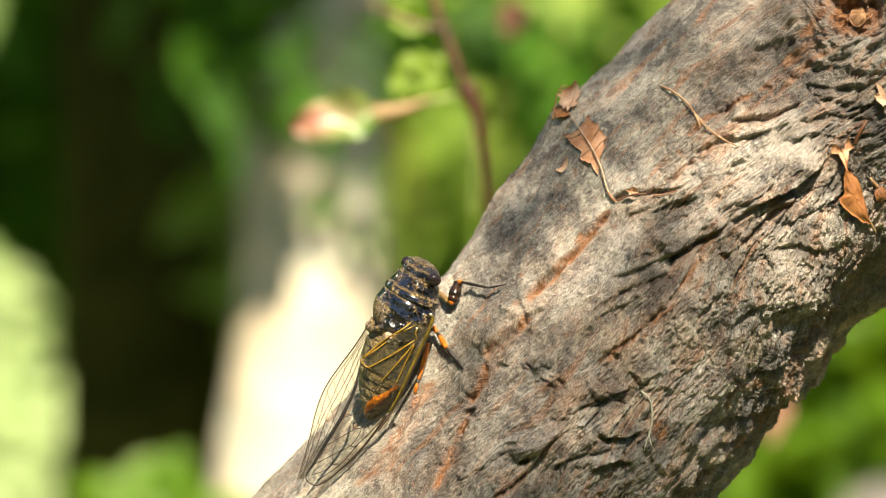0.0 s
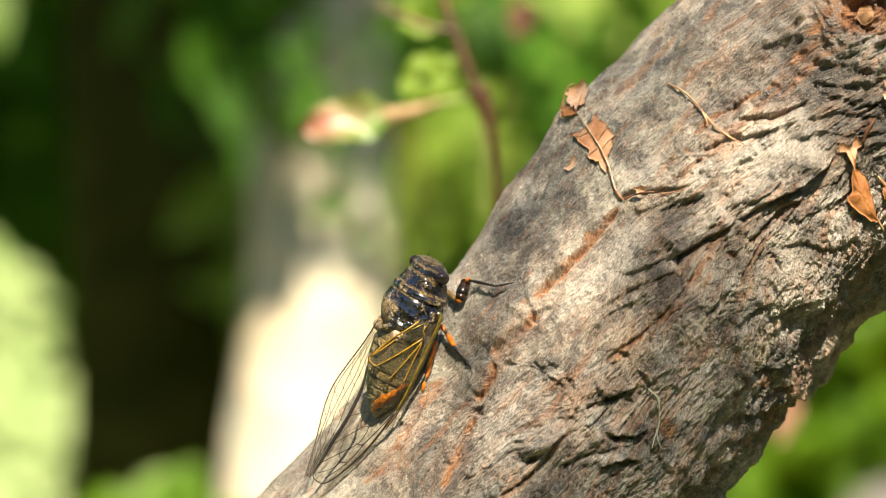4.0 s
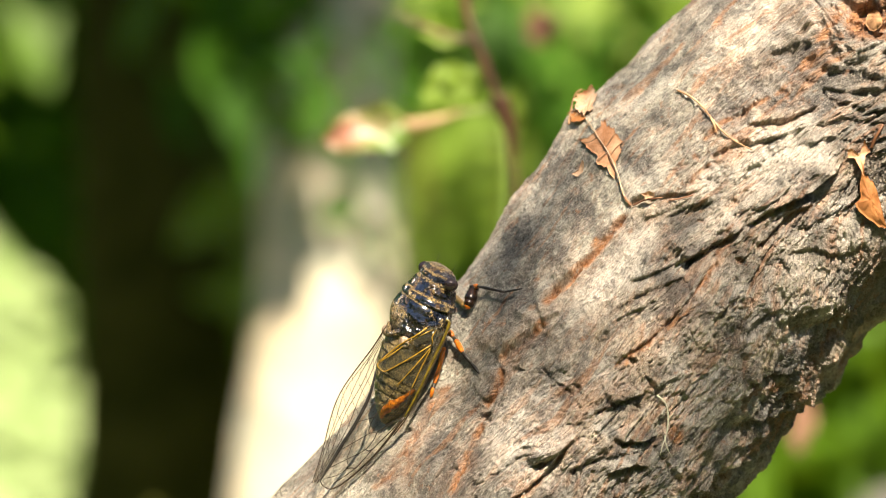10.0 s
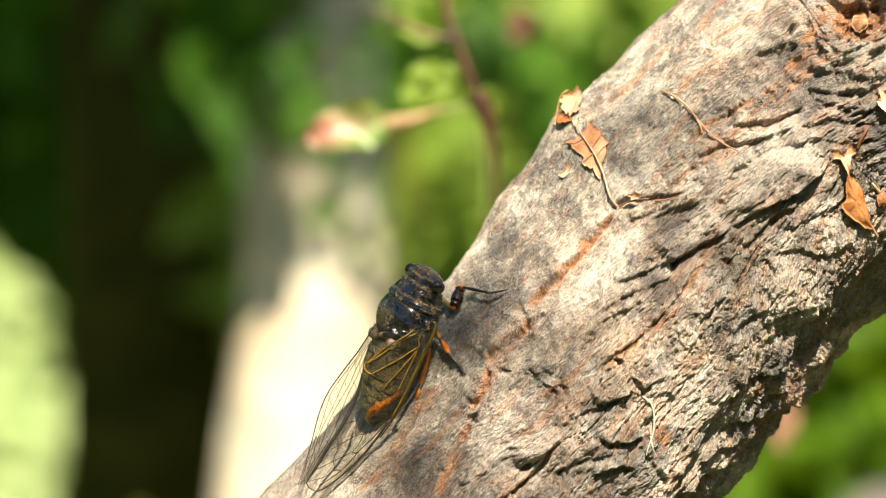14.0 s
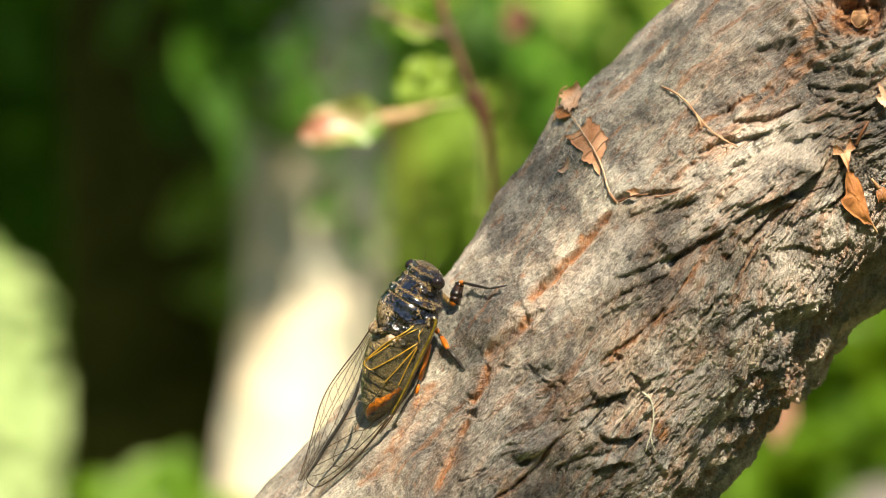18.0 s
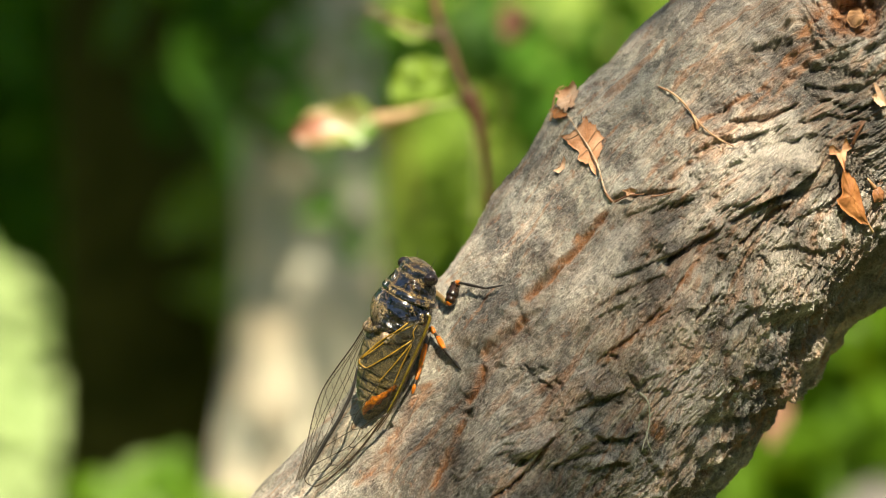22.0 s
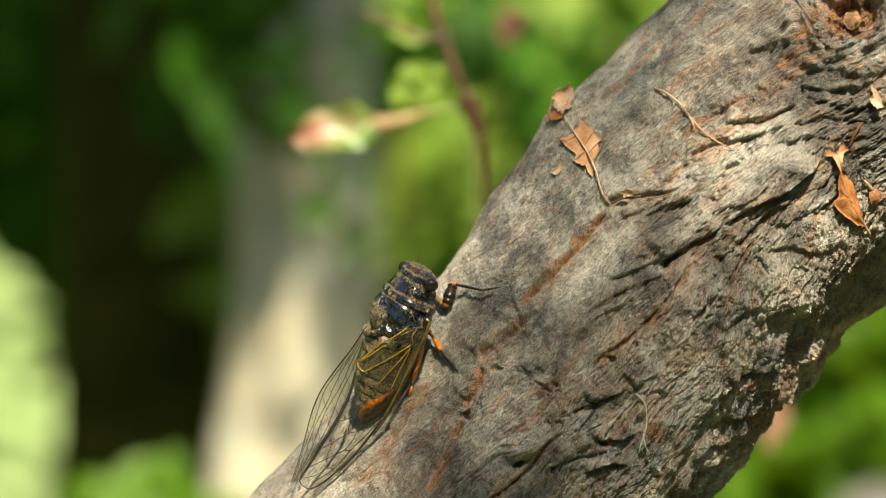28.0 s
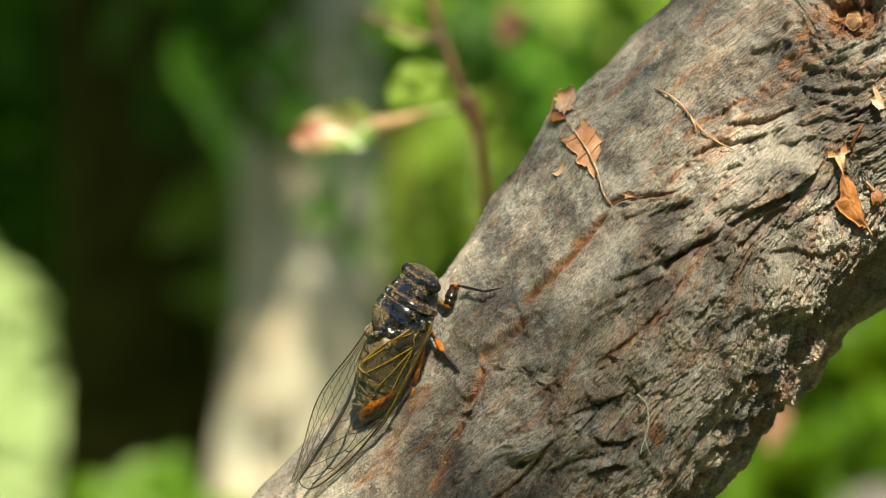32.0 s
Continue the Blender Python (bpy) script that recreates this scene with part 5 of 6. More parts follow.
def forewing(at, label):
    # membrane as a fan of rows between the two margins
    front_edge = curve_through([(u, v, 0) for u, v in RIM[1:14]], 24)
    hind_edge = curve_through([(u, v, 0) for u, v in [RIM[0]] + RIM[:13:-1]], 24)
    verts, faces = [], []
    for p, q in zip(front_edge, hind_edge):
        for j in range(9):
            m = p.lerp(q, j / 8)
            verts.append(at(m.x, m.y))
    for i in range(23):
        for j in range(8):
            a = i * 9 + j
            faces.append((a, a + 1, a + 10, a + 9))
    wing = body("forewing", (verts, faces), MEMBRANE, None, label)
    costa = [at(u, v) for u, v in RIM[:14]]
    body("costal_vein", tube(curve_through(costa[:7], 28), [0.34 - 0.005 * i for i in range(28)], 8), COSTA, wing, "olive outer vein")
    body("costal_edge", tube(curve_through([at(u + 4, v + 1) for u, v in RIM[2:8]], 24), 0.13, 8), BROWNVEIN, wing)
    body("costal_vein", tube(curve_through(costa[6:13], 24), [0.26 - 0.005 * i for i in range(24)], 8), BROWNVEIN, wing, "dark brown outer vein")
    body("tip_edge", tube(curve_through(costa[11:] + [at(*RIM[14])], 14), 0.12, 6), BROWNVEIN, wing)
    # the folded hind wing shows as a dusky strip along the hind margin
    hind = curve_through([at(u, v) for u, v in RIM[14:23]], 26)
    body("hind_edge", tube(hind, [0.10 + 0.26 * math.sin(math.pi * i / 25) ** 0.7 for i in range(26)], 8), DUSKY, wing, "dusky folded hind margin")
    # leathery cells between the veins next to the root
    upper = curve_through([(*p, 0) for p in ((774, 568), (754, 573), (727, 589), (693, 612), (660, 641), (668, 657), (676, 655))], 26)
    lower = curve_through([(*p, 0) for p in ((778, 582), (766, 612), (752, 642), (740, 666), (729, 690), (718, 688), (700, 676))], 26)
    cells_ = [at(p.x, p.y) for p in (a.lerp(b, j / 8) for a, b in zip(upper, lower) for j in range(9))]
    body("basal_cells", ([p + Vector((-0.25, -0.04, -0.16)) for p in cells_], [(i * 9 + j, i * 9 + j + 1, i * 9 + j + 10, i * 9 + j + 9) for i in range(25) for j in range(8)]), STIPPLE, wing, "grey stippled cells at the wing root")
    for pts, r in OCHRE_VEINS:
        body("ochre_vein", tube(curve_through([at(u, v) for u, v in pts], 14), r * 0.60, 6), OCHRE, wing)
    for pts, r in BROWN_VEINS:
        body("brown_vein", tube(curve_through([at(u, v) for u, v in pts], 14), r * 0.75, 6), BROWNVEIN, wing)
    return wing


COSTA = plain("olive_vein", (0.070, 0.052, 0.005), (0.17, 0.12, 0.014), 0.8, 0.3)
DUSKY = plain("dusky_membrane", (0.014, 0.013, 0.013), (0.040, 0.035, 0.032), 0.6, 0.45)
forewing(wing_plane((5.8, 6.5, -1.55), (1.5, -32.6, 5.76), (1.2, -6.1, 6.14)), "clear forewing with ochre veins")


def far_wing():
    """The other forewing, seen past the back: a clear sheet in a flat plane over it, with a net of fine veins."""
    inv = C_BASE.inverted()
    eye = inv @ EYE
    root, nor = Vector((-3.0, 4.0, 4.6)), Vector((0.20, 0.03, 1.0)).normalized()

    def at(u, v):
        way = (inv @ front(u, v, CY)) - eye
        return eye + way * ((root - eye).dot(nor) / way.dot(nor))

    outer = curve_through([(*p, 0) for p in ((673, 577), (656, 604), (643, 623), (617, 657), (594, 690), (580, 720), (571, 750), (563, 782), (554, 814), (545, 842), (540, 856))], 48)
    inner = curve_through([(*p, 0) for p in ((680, 588), (666, 620), (655, 650), (648, 682), (636, 716), (616, 754), (594, 792), (574, 824), (560, 846), (550, 860))], 48)

    def net(t, f):
        i = min(int(t * 47), 46)
        k = t * 47 - i
        p = outer[i].lerp(outer[i + 1], k).lerp(inner[i].lerp(inner[i + 1], k), f)
        return at(p.x, p.y)

    verts = [net(i / 47, j / 8) for i in range(48) for j in range(9)]
    faces = [(i * 9 + j, i * 9 + j + 1, i * 9 + j + 10, i * 9 + j + 9) for i in range(47) for j in range(8)]
    wing = body("forewing", (verts, faces), MEMBRANE, None, "clear forewing with a net of fine brown veins")
    body("outer_edge", tube([net(i / 47, 0) for i in range(48)], [0.16 - 0.0016 * i for i in range(48)], 6), BROWNVEIN, wing)
    rows = [0.0, 0.16, 0.33, 0.52, 0.74, 1.0]
    rnd = random.Random(3)
    for k, f in enumerate(rows[1:-1]):
        line = [net(0.06 + 0.92 * i / 39, f + 0.05 * math.sin(1.9 * k + 14 * i / 39) * min(1, i / 8)) for i in range(40)]
        body("long_vein", tube(line, 0.062, 6), BROWNVEIN, wing)
    for k in range(5):
        for i in range(10):
            t = 0.16 + 0.08 * i + 0.04 * (k % 2) + rnd.uniform(-0.015, 0.015)
            if t < 0.97:
                line = [net(min(t + 0.035 * g, 1.0), rows[k] + (rows[k + 1] - rows[k]) * g) for g in (0, 0.35, 0.7, 1.0)]
                body("cross_vein", tube(curve_through(line, 7), 0.045, 5), BROWNVEIN, wing)
    return wing


far_wing()


# legs, jointed, from the body to the bark
C_INV = C_BASE.inverted()


def leg(label, joints):
    """joints: (u, v, lift in mm, radius in mm, material of the piece that starts here, name)."""
    pts = [C_INV @ on_bark(u, v, lift / 1000) for u, v, lift, *_ in joints]
    top = None
    for (u, v, l, r, mat, name), (r2), a, b in zip(joints[:-1], [j[3] for j in joints[1:]], pts[:-1], pts[1:]):
        mid = a.lerp(b, 0.5)
        vf = merge(tube([a, a.lerp(b, 0.3), mid, a.lerp(b, 0.8), b], [r * 0.8, r * 1.12, r * 1.05, (r + r2) / 2, r2 * 0.9], 10), ball(a, (r * 0.95,) * 3, 8))
        if top is None:
            top = body("leg", vf, mat, None, label)
            LEGS.append(top)
        else:
            body(name, vf, mat, top)
    return top


LEGS = []
leg("dark foreleg with a thick tan femur", [(786, 520, 3.0, 0.55, TANLEG, "coxa"), (812, 543, 4.0, 0.6, TANLEG, "trochanter"), (816, 541, 4.2, 0.8, ORANGE, "femur"), (818, 537, 4.2, 1.15, DARKLEG, "femur"), (826, 512, 4.4, 0.95, DARKLEG, "femur"), (828, 507, 4.2, 0.50, ORANGE, "knee"),
                                            (834, 507, 4.2, 0.30, BLACKLEG, "tibia"), (880, 517, 2.6, 0.22, BLACKLEG, "tarsus"), (912, 511, 0.3, 0.10, BLACKLEG, "claw")])
leg("orange and black middle leg", [(770, 592, 3.0, 0.7, BLACKLEG, "femur"), (784, 588, 3.2, 0.5, ORANGE, "knee"), (790, 597, 3.0, 0.34, BLACKLEG, "tibia"), (796, 605, 3.2, 0.55, ORANGE, "tibia"), (807, 625, 2.0, 0.40, BLACKLEG, "tarsus"),
                                    (822, 643, 0.9, 0.36, BLACKLEG, "tarsus"), (836, 661, 0.3, 0.16, BLACKLEG, "claw")])
leg("orange hind leg", [(774, 604, 2.6, 0.6, BLACKLEG, "femur"), (773, 618, 3.0, 0.5, ORANGE, "tibia"), (764, 655, 2.4, 0.42, ORANGE, "tibia"), (756, 680, 1.6, 0.36, BLACKLEG, "tarsus"), (754, 688, 1.4, 0.36, ORANGE, "tarsus"), (750, 704, 0.3, 0.16, BLACKLEG, "claw")])

# ---- litter caught on the bark ----

def dry_material(name, a, b):
    m = Nodes(name, 0.7)
    n = m.noise(240, 5, 0.65)
    c = m.mix(m.ramp(n, (0.36, 0), (0.66, 1)), a, b)
    c = m.mix(m.ramp(m.noise(900, 3, 0.6), (0.60, 0), (0.70, 0.5)), c, (0.16, 0.07, 0.03))
    m.color(c)
    m.bump(m.noise(700, 3), 0.0004, 0.8)
    tr = m.t.nodes.new("ShaderNodeBsdfTranslucent")
    m.put(tr.inputs[0], (0.5, 0.22, 0.08, 1))
    mx = m.t.nodes.new("ShaderNodeMixShader")
    mx.inputs[0].default_value = 0.2
    m.t.links.new(m.b.outputs[0], mx.inputs[1])
    m.t.links.new(tr.outputs[0], mx.inputs[2])
    m.t.links.new(mx.outputs[0], m.out.inputs[0])
    return m.mat


DRY = dry_material("dry_leaf", (0.27, 0.10, 0.028), (0.50, 0.22, 0.075))
HUSK = plain("brown_husk", (0.10, 0.038, 0.016), (0.30, 0.13, 0.05), 350, 0.6, 0.0003)
DRY_TAN = dry_material("dry_tan_leaf", (0.50, 0.30, 0.18), (0.74, 0.53, 0.38))
DRY_PEACH = dry_material("dry_peach_leaf", (0.52, 0.24, 0.115), (0.76, 0.46, 0.29))
RIB = plain("pale_midrib", (0.40, 0.27, 0.17), (0.62, 0.47, 0.34), 500, 0.7, 0.0001)
NUB = plain("tan_wood", (0.15, 0.075, 0.032), (0.30, 0.17, 0.085), 400, 0.8, 0.0004)
STRAW = plain("straw", (0.272, 0.144, 0.072), (0.464, 0.304, 0.176), 300, 0.6, 0.0002)
RUST = plain("rusty_straw", (0.15, 0.065, 0.035), (0.32, 0.17, 0.10), 300, 0.7, 0.0002)
SILK = plain("pale_fibre", (0.45, 0.46, 0.36), (0.62, 0.62, 0.52), 500, 0.5)


def sheet(outline, lift, mat, name, curl=0.0, wrinkle=0.0004, seed=1, thick=0.00025):
    """A thin scrap that lies on the bark: outline in the drawing grid, round a middle; lift and curl in metres."""
    cu = sum(p[0] for p in outline) / len(outline)
    cv = sum(p[1] for p in outline) / len(outline)
    rings, n = 7, len(outline)
    verts, faces = [], []
    for s in (0, 1):
        for r in range(rings + 1):
            t = r / rings
            for u, v in outline:
                x, y = cu + (u - cu) * t, cv + (v - cv) * t
                p = rest_on(x, y, lift * 0.6)
                q = noise.noise(Vector((x * 0.03 + seed, y * 0.03, seed)))
                p += Vector((0, -1, 0.2)) * (wrinkle * q + curl * t * t * (0.5 + 0.8 * q) - s * thick)
                verts.append(p)
    k = (rings + 1) * n
    for s in (0, 1):
        for r in range(rings):
            for i in range(n):
                a, b = s * k + r * n + i, s * k + r * n + (i + 1) % n
                quad = (a, b, b + n, a + n)
                faces.append(quad if s else quad[::-1])
    for i in range(n):
        a, b = rings * n + i, rings * n + (i + 1) % n
        faces.append((a, b, k + b, k + a))
    return mesh_from(name, verts, faces, mat)


def strand(points, r0, r1, mat, name, n=20):
    """points: u, v, lift in millimetres."""
    line = curve_through([rest_on(u, v, 0.3 * l / 1000 + 0.0002) for u, v, l in points], n)
    v, f = tube(line, [0.6 * (r0 + (r1 - r0) * i / (n - 1)) for i in range(n)], 7)
    return mesh_from(name, v, f, mat)


def jagged(outline, depth=0.12, seed=1):
    rnd = random.Random(seed)
    cu = sum(p[0] for p in outline) / len(outline)
    cv = sum(p[1] for p in outline) / len(outline)
    out = []
    for (u, v), (u2, v2) in zip(outline, outline[1:] + outline[:1]):
        for t in (0, 0.25, 0.5, 0.75):
            x, y = u + (u2 - u) * t, v + (v2 - v) * t
            g = 1 - depth * rnd.random()
            out.append((cu + (x - cu) * g, cv + (y - cv) * g))
    return out


leaf = tagged(new("dry_leaf"), "crumbling pinkish-orange dry leaf with a pale midrib stuck to the bark", "leaf")
piece("blade", sheet(jagged([(1034, 236), (1050, 216), (1056, 208), (1070, 220), (1078, 226), (1092, 246), (1088, 264), (1092, 272), (1080, 300), (1080, 322), (1062, 306), (1040, 292), (1044, 280), (1016, 262), (1008, 242)], 0.24, 3), 0.0008, DRY_PEACH, "blade", 0.0003, 0.0004, 3), leaf)
piece("midrib", strand([(1014, 196, 3.0), (1030, 218, 2.6), (1046, 243, 2.4), (1064, 270, 2.2), (1080, 305, 2.0), (1088, 335, 1.6), (1096, 356, 0.8)], 0.00020, 0.00030, RIB, "midrib"), leaf, "pale leaf stalk")
piece("stalk_foot", strand([(1090, 344, 0.9), (1097, 355, 0.7), (1104, 364, 0.2)], 0.0004, 0.0005, RUST, "stalk_foot"), leaf)
for uv in (((1046, 243), (1030, 252), (1018, 252)), ((1058, 262), (1070, 245), (1076, 236)), ((1066, 278), (1076, 264), (1084, 256)), ((1062, 270), (1050, 280), (1044, 286))):
    piece("vein", strand([(u, v, 2.1) for u, v in uv], 0.00018, 0.0001, STRAW, "vein", 10), leaf)

scrap = tagged(new("leaf_scrap"), "curled tan scrap of dead leaf on the trunk's rim", "leaf scrap")
piece("blade", sheet(jagged([(1004, 164), (1020, 154), (1046, 152), (1046, 172), (1038, 192), (1024, 210), (1008, 202), (1000, 180)], 0.34, 5), 0.0014, DRY_TAN, "blade", 0.0010, 0.0016, 8), scrap)
piece("stalk", strand([(994, 220, 1.2), (998, 198, 1.6), (1002, 178, 2.4), (1008, 164, 2.8), (1018, 158, 3.0)], 0.0004, 0.00025, STRAW, "stalk"), scrap)
for pts in ([(992, 202, 2.0), (1000, 198, 2.4), (1012, 196, 2.6), (1024, 200, 2.2)], [(998, 216, 1.0), (1006, 206, 1.8), (1016, 194, 2.4)], [(1034, 150, 2.5), (1036, 164, 2.2), (1030, 184, 1.8), (1022, 206, 1.4)]):
    piece("fibre", strand(pts, 0.00028, 0.00015, STRAW, "fibre"), scrap)
flake = tagged(new("leaf_scrap"), "small pinkish scrap of dry leaf on the bark", "leaf scrap")
piece("blade", sheet(jagged([(998, 310), (1012, 300), (1018, 284), (1022, 290), (1020, 304), (1008, 314)], 0.1, 6), 0.0009, DRY_TAN, "blade", 0.0015, 0.0006, 5), flake)

leaf2 = tagged(new("dry_leaf"), "torn orange-brown dry leaf hanging on the bark", "leaf")
piece("blade", sheet(jagged([(1512, 300), (1524, 308), (1536, 320), (1546, 350), (1554, 385), (1562, 406), (1546, 402), (1528, 390), (1508, 372), (1500, 360), (1512, 348), (1510, 330)], 0.10, 9), 0.0040, DRY, "blade", -0.0018, 0.0008, 9), leaf2)
piece("torn_lobe", sheet(jagged([(1486, 268), (1494, 264), (1504, 272), (1512, 270), (1518, 246), (1521, 258), (1530, 268), (1520, 274), (1516, 296), (1516, 318), (1508, 300), (1500, 280), (1488, 280)], 0.08, 4), 0.0014, DRY_PEACH, "torn_lobe", 0.001, 0.0008, 4), leaf2)
piece("stalk", strand([(1522, 320, 3.0), (1532, 350, 3.2), (1548, 385, 2.4), (1560, 408, 1.0), (1566, 418, 0.5)], 0.0005, 0.0004, STRAW, "stalk"), leaf2)

straw = tagged(new("straw"), "thin curved reddish straw lying on the bark", "straw")
piece("stem", strand([(1186, 160, 0.8), (1208, 170, 1.4), (1228, 186, 1.8), (1246, 208, 1.6), (1266, 232, 1.4), (1292, 252, 1.2), (1320, 266, 0.8)], 0.00036, 0.00018, STRAW, "stem"), straw)
piece("fork", strand([(1246, 210, 1.4), (1252, 222, 1.2), (1256, 236, 0.8)], 0.00030, 0.00018, STRAW, "fork"), straw)
fib = tagged(new("plant_fibre"), "pale green wispy plant fibre caught in the bark", "fibre")
piece("strand", strand([(1150, 700, 0.6), (1164, 712, 1.0), (1170, 735, 1.3), (1168, 765, 1.2), (1160, 790, 0.9), (1156, 806, 0.5)], 0.00032, 0.00015, SILK, "strand"), fib)
piece("strand", strand([(1168, 760, 1.0), (1172, 742, 1.4), (1184, 728, 1.5)], 0.0002, 0.0001, SILK, "strand"), fib)
piece("strand", strand([(1164, 770, 0.8), (1168, 792, 0.8), (1176, 808, 0.6)], 0.00025, 0.0001, SILK, "strand"), fib)
chip = tagged(new("wood_chip"), "rounded tan stub in the knot of the trunk", "wood chip")
piece("sliver", sheet(jagged([(1522, 24), (1529, 18), (1538, 15), (1546, 18), (1551, 28), (1551, 40), (1545, 49), (1536, 54), (1526, 51), (1519, 40)], 0.10, 2), 0.0036, NUB, "sliver", -0.0022, 0.0012, 2), chip)

scrap2 = tagged(new("leaf_scrap"), "pale pink curled scrap of dry leaf by the knot", "leaf scrap")
piece("blade", sheet(jagged([(1566, 150), (1576, 160), (1586, 176), (1590, 196), (1578, 200), (1566, 188), (1562, 178), (1570, 172)], 0.15, 12), 0.0012, DRY_TAN, "blade", 0.0012, 0.0008, 12), scrap2)
splinter = tagged(new("twig_splinter"), "dark broken twig splinter lying on the bark", "twig")
piece("stem", strand([(1530, 262, 0.6), (1536, 246, 1.6), (1544, 232, 2.0), (1550, 222, 1.6)], 0.0006, 0.0004, REDSTEM, "stem"), splinter)
for k, pts in enumerate(([(1172, 355, 0.8), (1190, 352, 1.0), (1214, 346, 0.9)], [(1108, 364, 0.7), (1130, 354, 0.9), (1160, 350, 0.8)])):
    fb = tagged(new("straw"), "short rusty straw along a crack in the bark", "straw")
    piece("stem", strand(pts, 0.00032, 0.0002, RUST, "stem", 10), fb)

lump = tagged(new("bark_lump"), "small brown lump of dead bud beside a torn leaf", "bud")
piece("husk", sheet(jagged([(1568, 336), (1580, 334), (1588, 346), (1584, 362), (1570, 364), (1564, 350)], 0.1, 21), 0.003, HUSK, "husk", -0.002, 0.0006, 21), lump)
piece("tip", strand([(1570, 340, 2.5), (1562, 330, 3.0), (1556, 322, 2.5)], 0.0007, 0.0003, STRAW, "tip", 8), lump)
for k, (name, label, loop) in enumerate((
        ("crumb", "crumpled brown shred under the rim scrap", [(994, 208), (1002, 197), (1016, 198), (1026, 208), (1014, 220), (1000, 222)]),
        ("crumb", "tiny pale shred of leaf on the bark", [(1120, 346), (1134, 340), (1148, 344), (1146, 352), (1130, 356)]))):
    sc = tagged(new("leaf_shred"), label, "leaf scrap")
    piece(name, sheet(jagged(loop, 0.35, 30 + k), 0.0012, DRY_TAN if k else DRY, name, 0.001, 0.0014, 30 + k), sc)


# ---- what moves ----
# seconds, right and down in the drawing grid, turn in degrees: the cicada shifts on its feet
CICADA = [
    (0.0, -0.71, -1.59, -0.61), (1.0, -0.51, -1.85, -0.62), (2.0, -0.27, -1.61, -0.56), (3.0, -0.22, -1.48, -0.41), (4.5, -0.34, -1.1, -0.26),
    (5.5, -0.38, -0.74, -0.15), (6.5, -0.26, -0.93, -0.12), (7.5, -0.1, -0.47, -0.14), (8.5, -0.17, -0.31, -0.09), (9.5, -0.14, -1.16, -0.05),
    (10.5, 0.14, -0.74, 0.07), (11.5, 0.25, 0.2, 0.1), (12.5, -0.1, 0.2, 0.04), (13.0, 0.0, 0.07, 0.03), (14.0, 0.8, 0.96, 0.16), (14.5, 0.9, 1.18, 0.17),
    (16.5, 1.9, 2.0, 0.22), (17.5, 1.84, 1.74, 0.25), (18.5, 2.1, 1.82, 0.3), (19.5, 2.47, 1.93, 0.39), (20.0, 1.85, 1.67, 0.22),
    (20.5, 0.89, 0.5, -0.23), (21.0, -0.39, -1.21, -0.79), (21.5, -0.93, -2.13, -1.09), (22.0, -1.2, -2.46, -1.17), (22.5, -0.93, -2.13, -1.13),
    (23.5, -0.09, -1.43, -0.95), (24.5, 0.75, -1.29, -0.68), (25.5, 1.24, -0.38, -0.44), (26.5, 2.0, 0.7, -0.1), (27.5, 2.5, 1.71, 0.22),
    (28.5, 2.11, 2.31, 0.38), (29.5, 1.75, 2.56, 0.54), (30.5, 1.99, 2.42, 0.72), (31.5, 2.46, 2.67, 1.05), (32.0, 2.53, 2.97, 1.16),
]
# seconds, right and down in the drawing grid: the shoot sways in the wind
SWAY = [
    (0, -19, -10), (0.6, -21, -10), (1.2, -19, -9), (1.8, -14, -9), (2.4, -8, -6), (3.0, -11, -5), (3.5, -13, -4), (4.5, -15, -4), (5.5, -16, -2),
    (6.0, -14, -1), (6.6, -6, 0), (7.2, -5, 2), (7.8, 23, 8), (8.2, 49, 16), (8.6, 38, 14), (9.0, 24, 10), (9.5, 22, 6), (10.0, 10, 4), (10.5, 4, 3),
    (11.0, -2, 0), (12.0, 0, -1), (13.0, 0, 0), (14.0, -2, -2), (15.5, -5, 0), (17.0, -9, 0), (18.0, -9, -2), (20.0, -12, 0), (22.0, -13, 0), (24.0, -15, 1), (25.5, -10, 3),
    (27.5, -10, 4), (28.5, -8, 5), (29.5, -12, 3), (31.0, -12, 4), (32.0, -14, 3),
]

EDGE = [(0, 0, -20), (3, 0, -20), (5.5, -20, 20), (7, -10, 20), (8, -30, 60), (9, -20, 10), (10, -20, 10), (11, -40, 50), (11.6, -60, 90), (12, -180, 220), (13, -125, 200), (14, -110, 180),
        (16.5, 0, -20), (18, 40, -90), (20, 200, -380), (22, 320, -600), (32, 320, -600)]
LOW = [(0, 0.022), (3, 0.026), (5.5, 0.045), (8, 0.055), (10, 0.055), (11, 0.06), (12, 0.14), (13, 0.14), (14, 0.10), (16.5, 0.032), (19, 0.016), (22, 0.004), (25, 0), (32, 0.0)]
TOP = [(0, 0.0), (3, 0.01), (5.5, 0.02), (8, 0.05), (10, 0.06), (11, 0.06), (12, 0.15), (14, 0.09), (16.5, 0.02), (19, 0.012), (22, 0.012), (32, 0.016)]
FLANK = [(0, 0.055), (3, 0.055), (5.5, 0.01), (7.2, 0.0), (8.2, 0.035), (10.5, 0.03), (12, 0.12), (14, 0.10), (16.5, 0.06), (32, 0.055)]
FOOT = [(0, 0.24), (3, 0.26), (4.8, 0.06), (5.5, 0.02), (6.5, 0.02), (7.2, 0.06), (7.8, 0.26), (10, 0.3), (14, 0.3), (17, 0.18), (18, 0.12), (19, 0.09), (20.5, 0.04), (23, 0.02), (28, 0.04), (32, 0.03)]
TUFT = [(0, 0), (3, 0), (4.5, 0.02), (6, 0.05), (14, 0.05), (16.5, 0.01), (19, 0), (32, 0)]
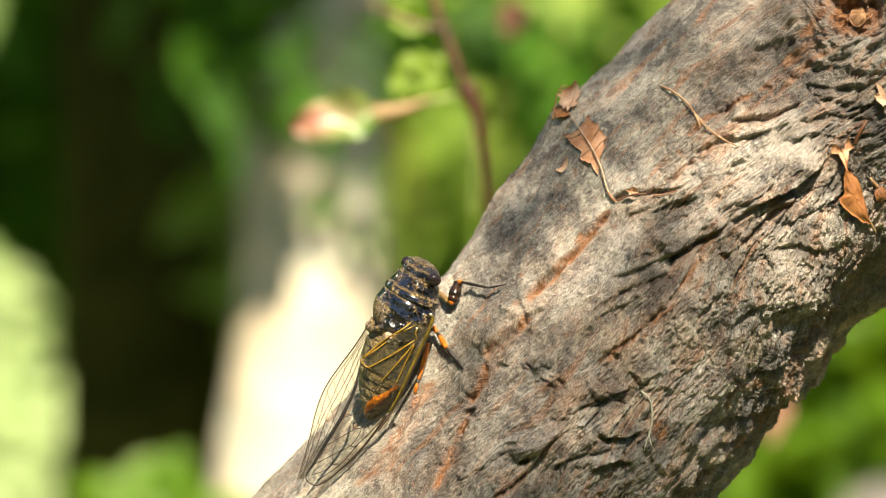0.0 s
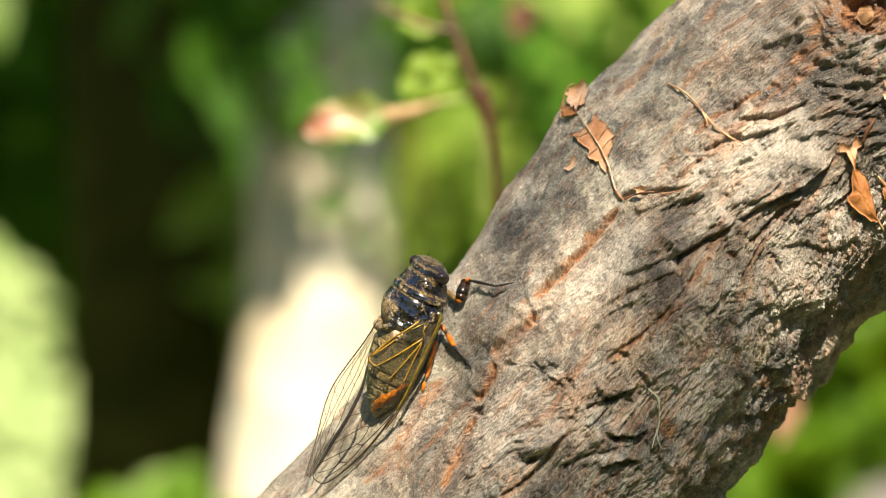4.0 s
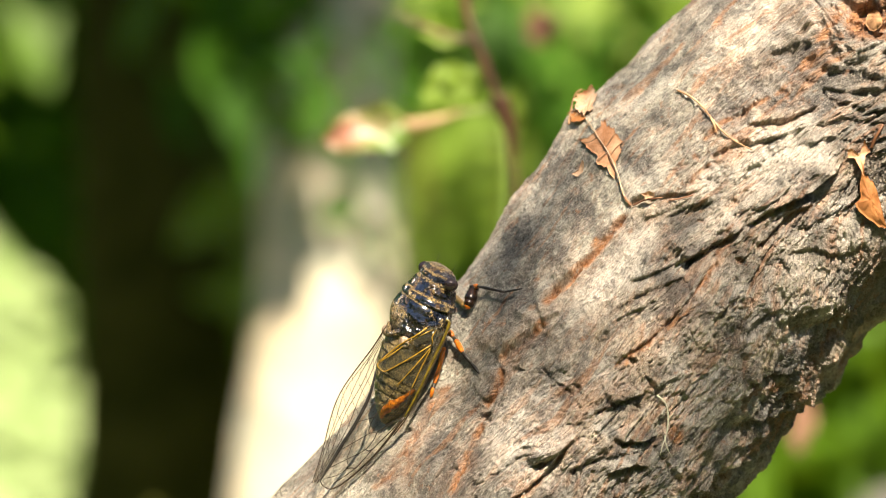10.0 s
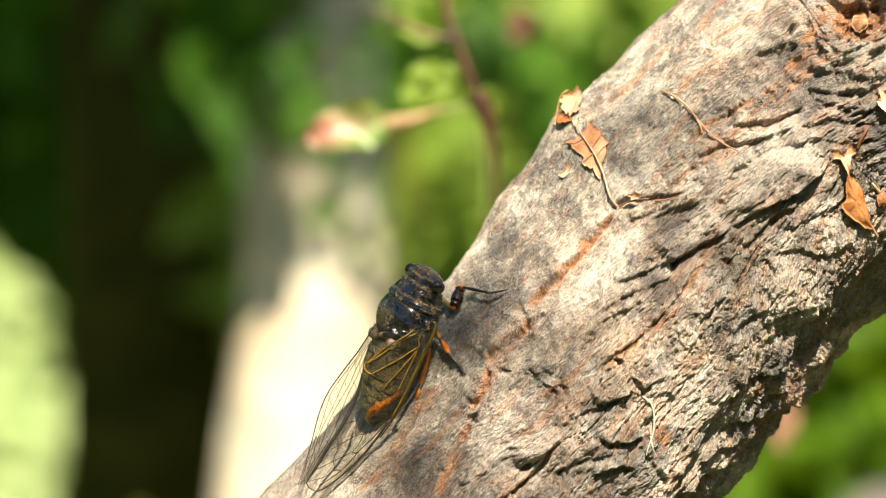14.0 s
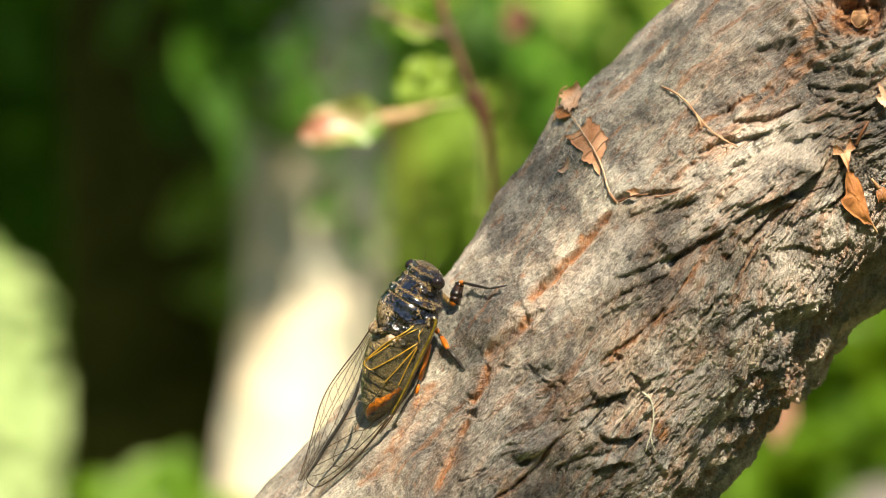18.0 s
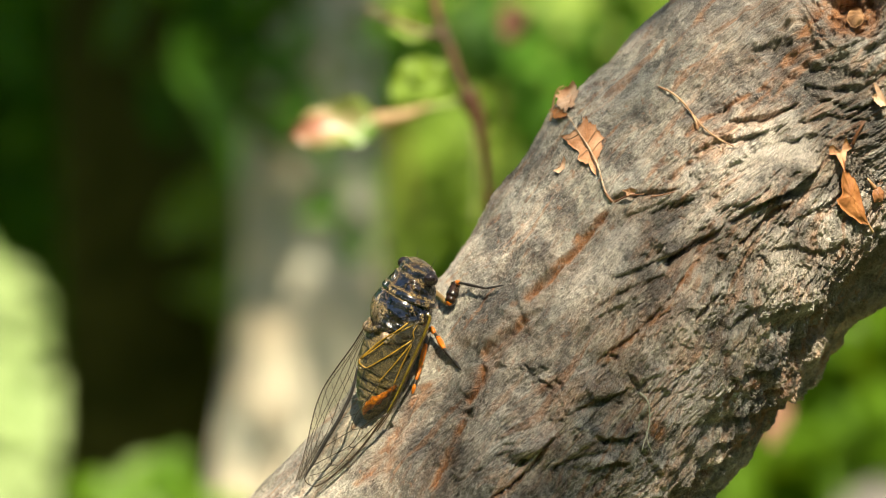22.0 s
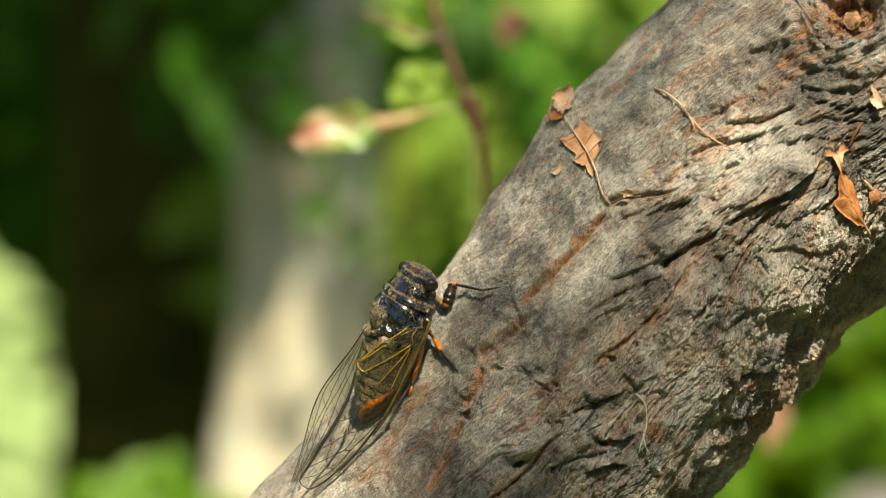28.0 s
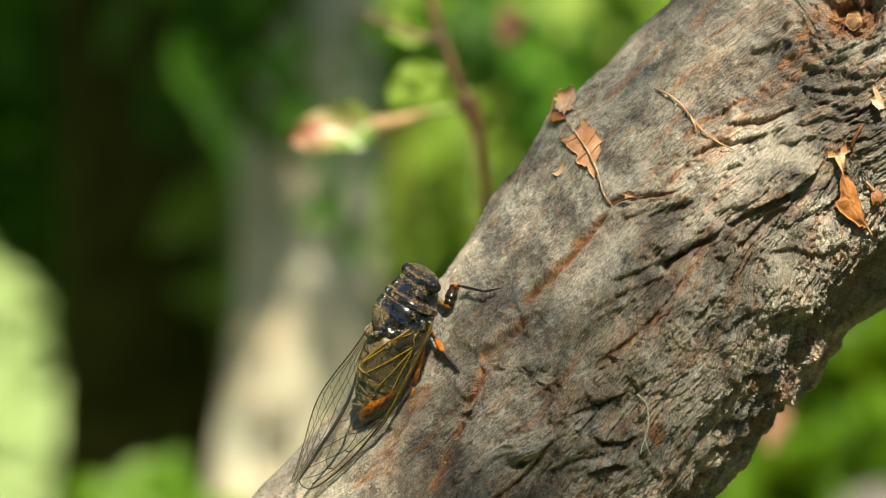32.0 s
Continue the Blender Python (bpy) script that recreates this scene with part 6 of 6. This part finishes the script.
MID = [(0, 0.025), (3, 0.03), (5.5, 0.045), (8, 0.06), (12, 0.14), (14, 0.10), (16.5, 0.05), (19, 0.035), (22, 0.01), (25, 0), (32, 0)]
VEIL = [(0, 0.22), (12.2, 0.20), (12.8, 0.0), (13.2, 0.0), (13.6, 0.03), (14.3, 0.12), (15, 0.2), (32, 0.22)]
GUST = [(0, 0.10), (3, 0.10), (5.0, 0.06), (5.7, 0.0), (6.2, -0.02), (6.8, 0.0), (7.4, 0.04), (8.5, 0.05), (10, 0.05), (11, 0.09), (12.5, 0.13), (15, 0.13), (32, 0.12)]


def motions():
    unit = GRID * (CY - EYE.y)
    rest = C_BASE.copy()
    size = Matrix.Diagonal((0.001, 0.001, 0.001, 1))
    flat = rest @ size.inverted()
    rows, feet = [], []
    for t, du, dv, turn in CICADA:
        about = Matrix.Translation(rest.translation + Vector((du * unit, 0, -dv * unit))) @ Matrix.Rotation(radians(turn), 4, "Y") @ Matrix.Translation(-rest.translation)
        rows.append((t, about @ flat))
        # the feet keep their hold while the body shifts
        feet.append((t, rest.inverted() @ about.inverted() @ rest))
    walk(cicada, rows)
    for ob in LEGS:
        walk(ob, feet)
    for ob, y, gain in ((shoot, SY, 1.0), (hang, 0.5, 0.7), (hangr, 0.5, 0.5)):
        home = ob.location.copy()
        k = GRID * (y - EYE.y) * gain
        walk(ob, [(t, Matrix.Translation(home + Vector((du * k, 0, -dv * k)))) for t, du, dv in SWAY])

    # how far each spray overhead is blown aside, in metres, time by time
    home = edge_spray.location.copy()
    k = GRID * (AXIS_Y - EYE.y)
    walk(edge_spray, [(t, Matrix.Translation(home + Vector((du * k, 0, -dv * k)))) for t, du, dv in EDGE])
    for ob, gusts in ((low_spray, LOW), (top_spray, TOP), (flank_spray, FLANK), (mid_spray, MID), (foot_spray, FOOT), (shoot_spray, VEIL), (gust_spray, GUST)):
        home = ob.location.copy()
        way = Vector((0.77, 0, 0.64)) if ob is foot_spray else Vector((0.6, 0, -0.8)) if ob in (low_spray, mid_spray, flank_spray) else Vector((-0.77, 0, 0.64))
        walk(ob, [(t, Matrix.Translation(home + way * dx)) for t, dx in gusts])

    for ob in low_clumps:
        walk(ob, [(t, Matrix.Translation((0.3 * dx, 0, -dx))) for t, dx in TUFT])


motions()
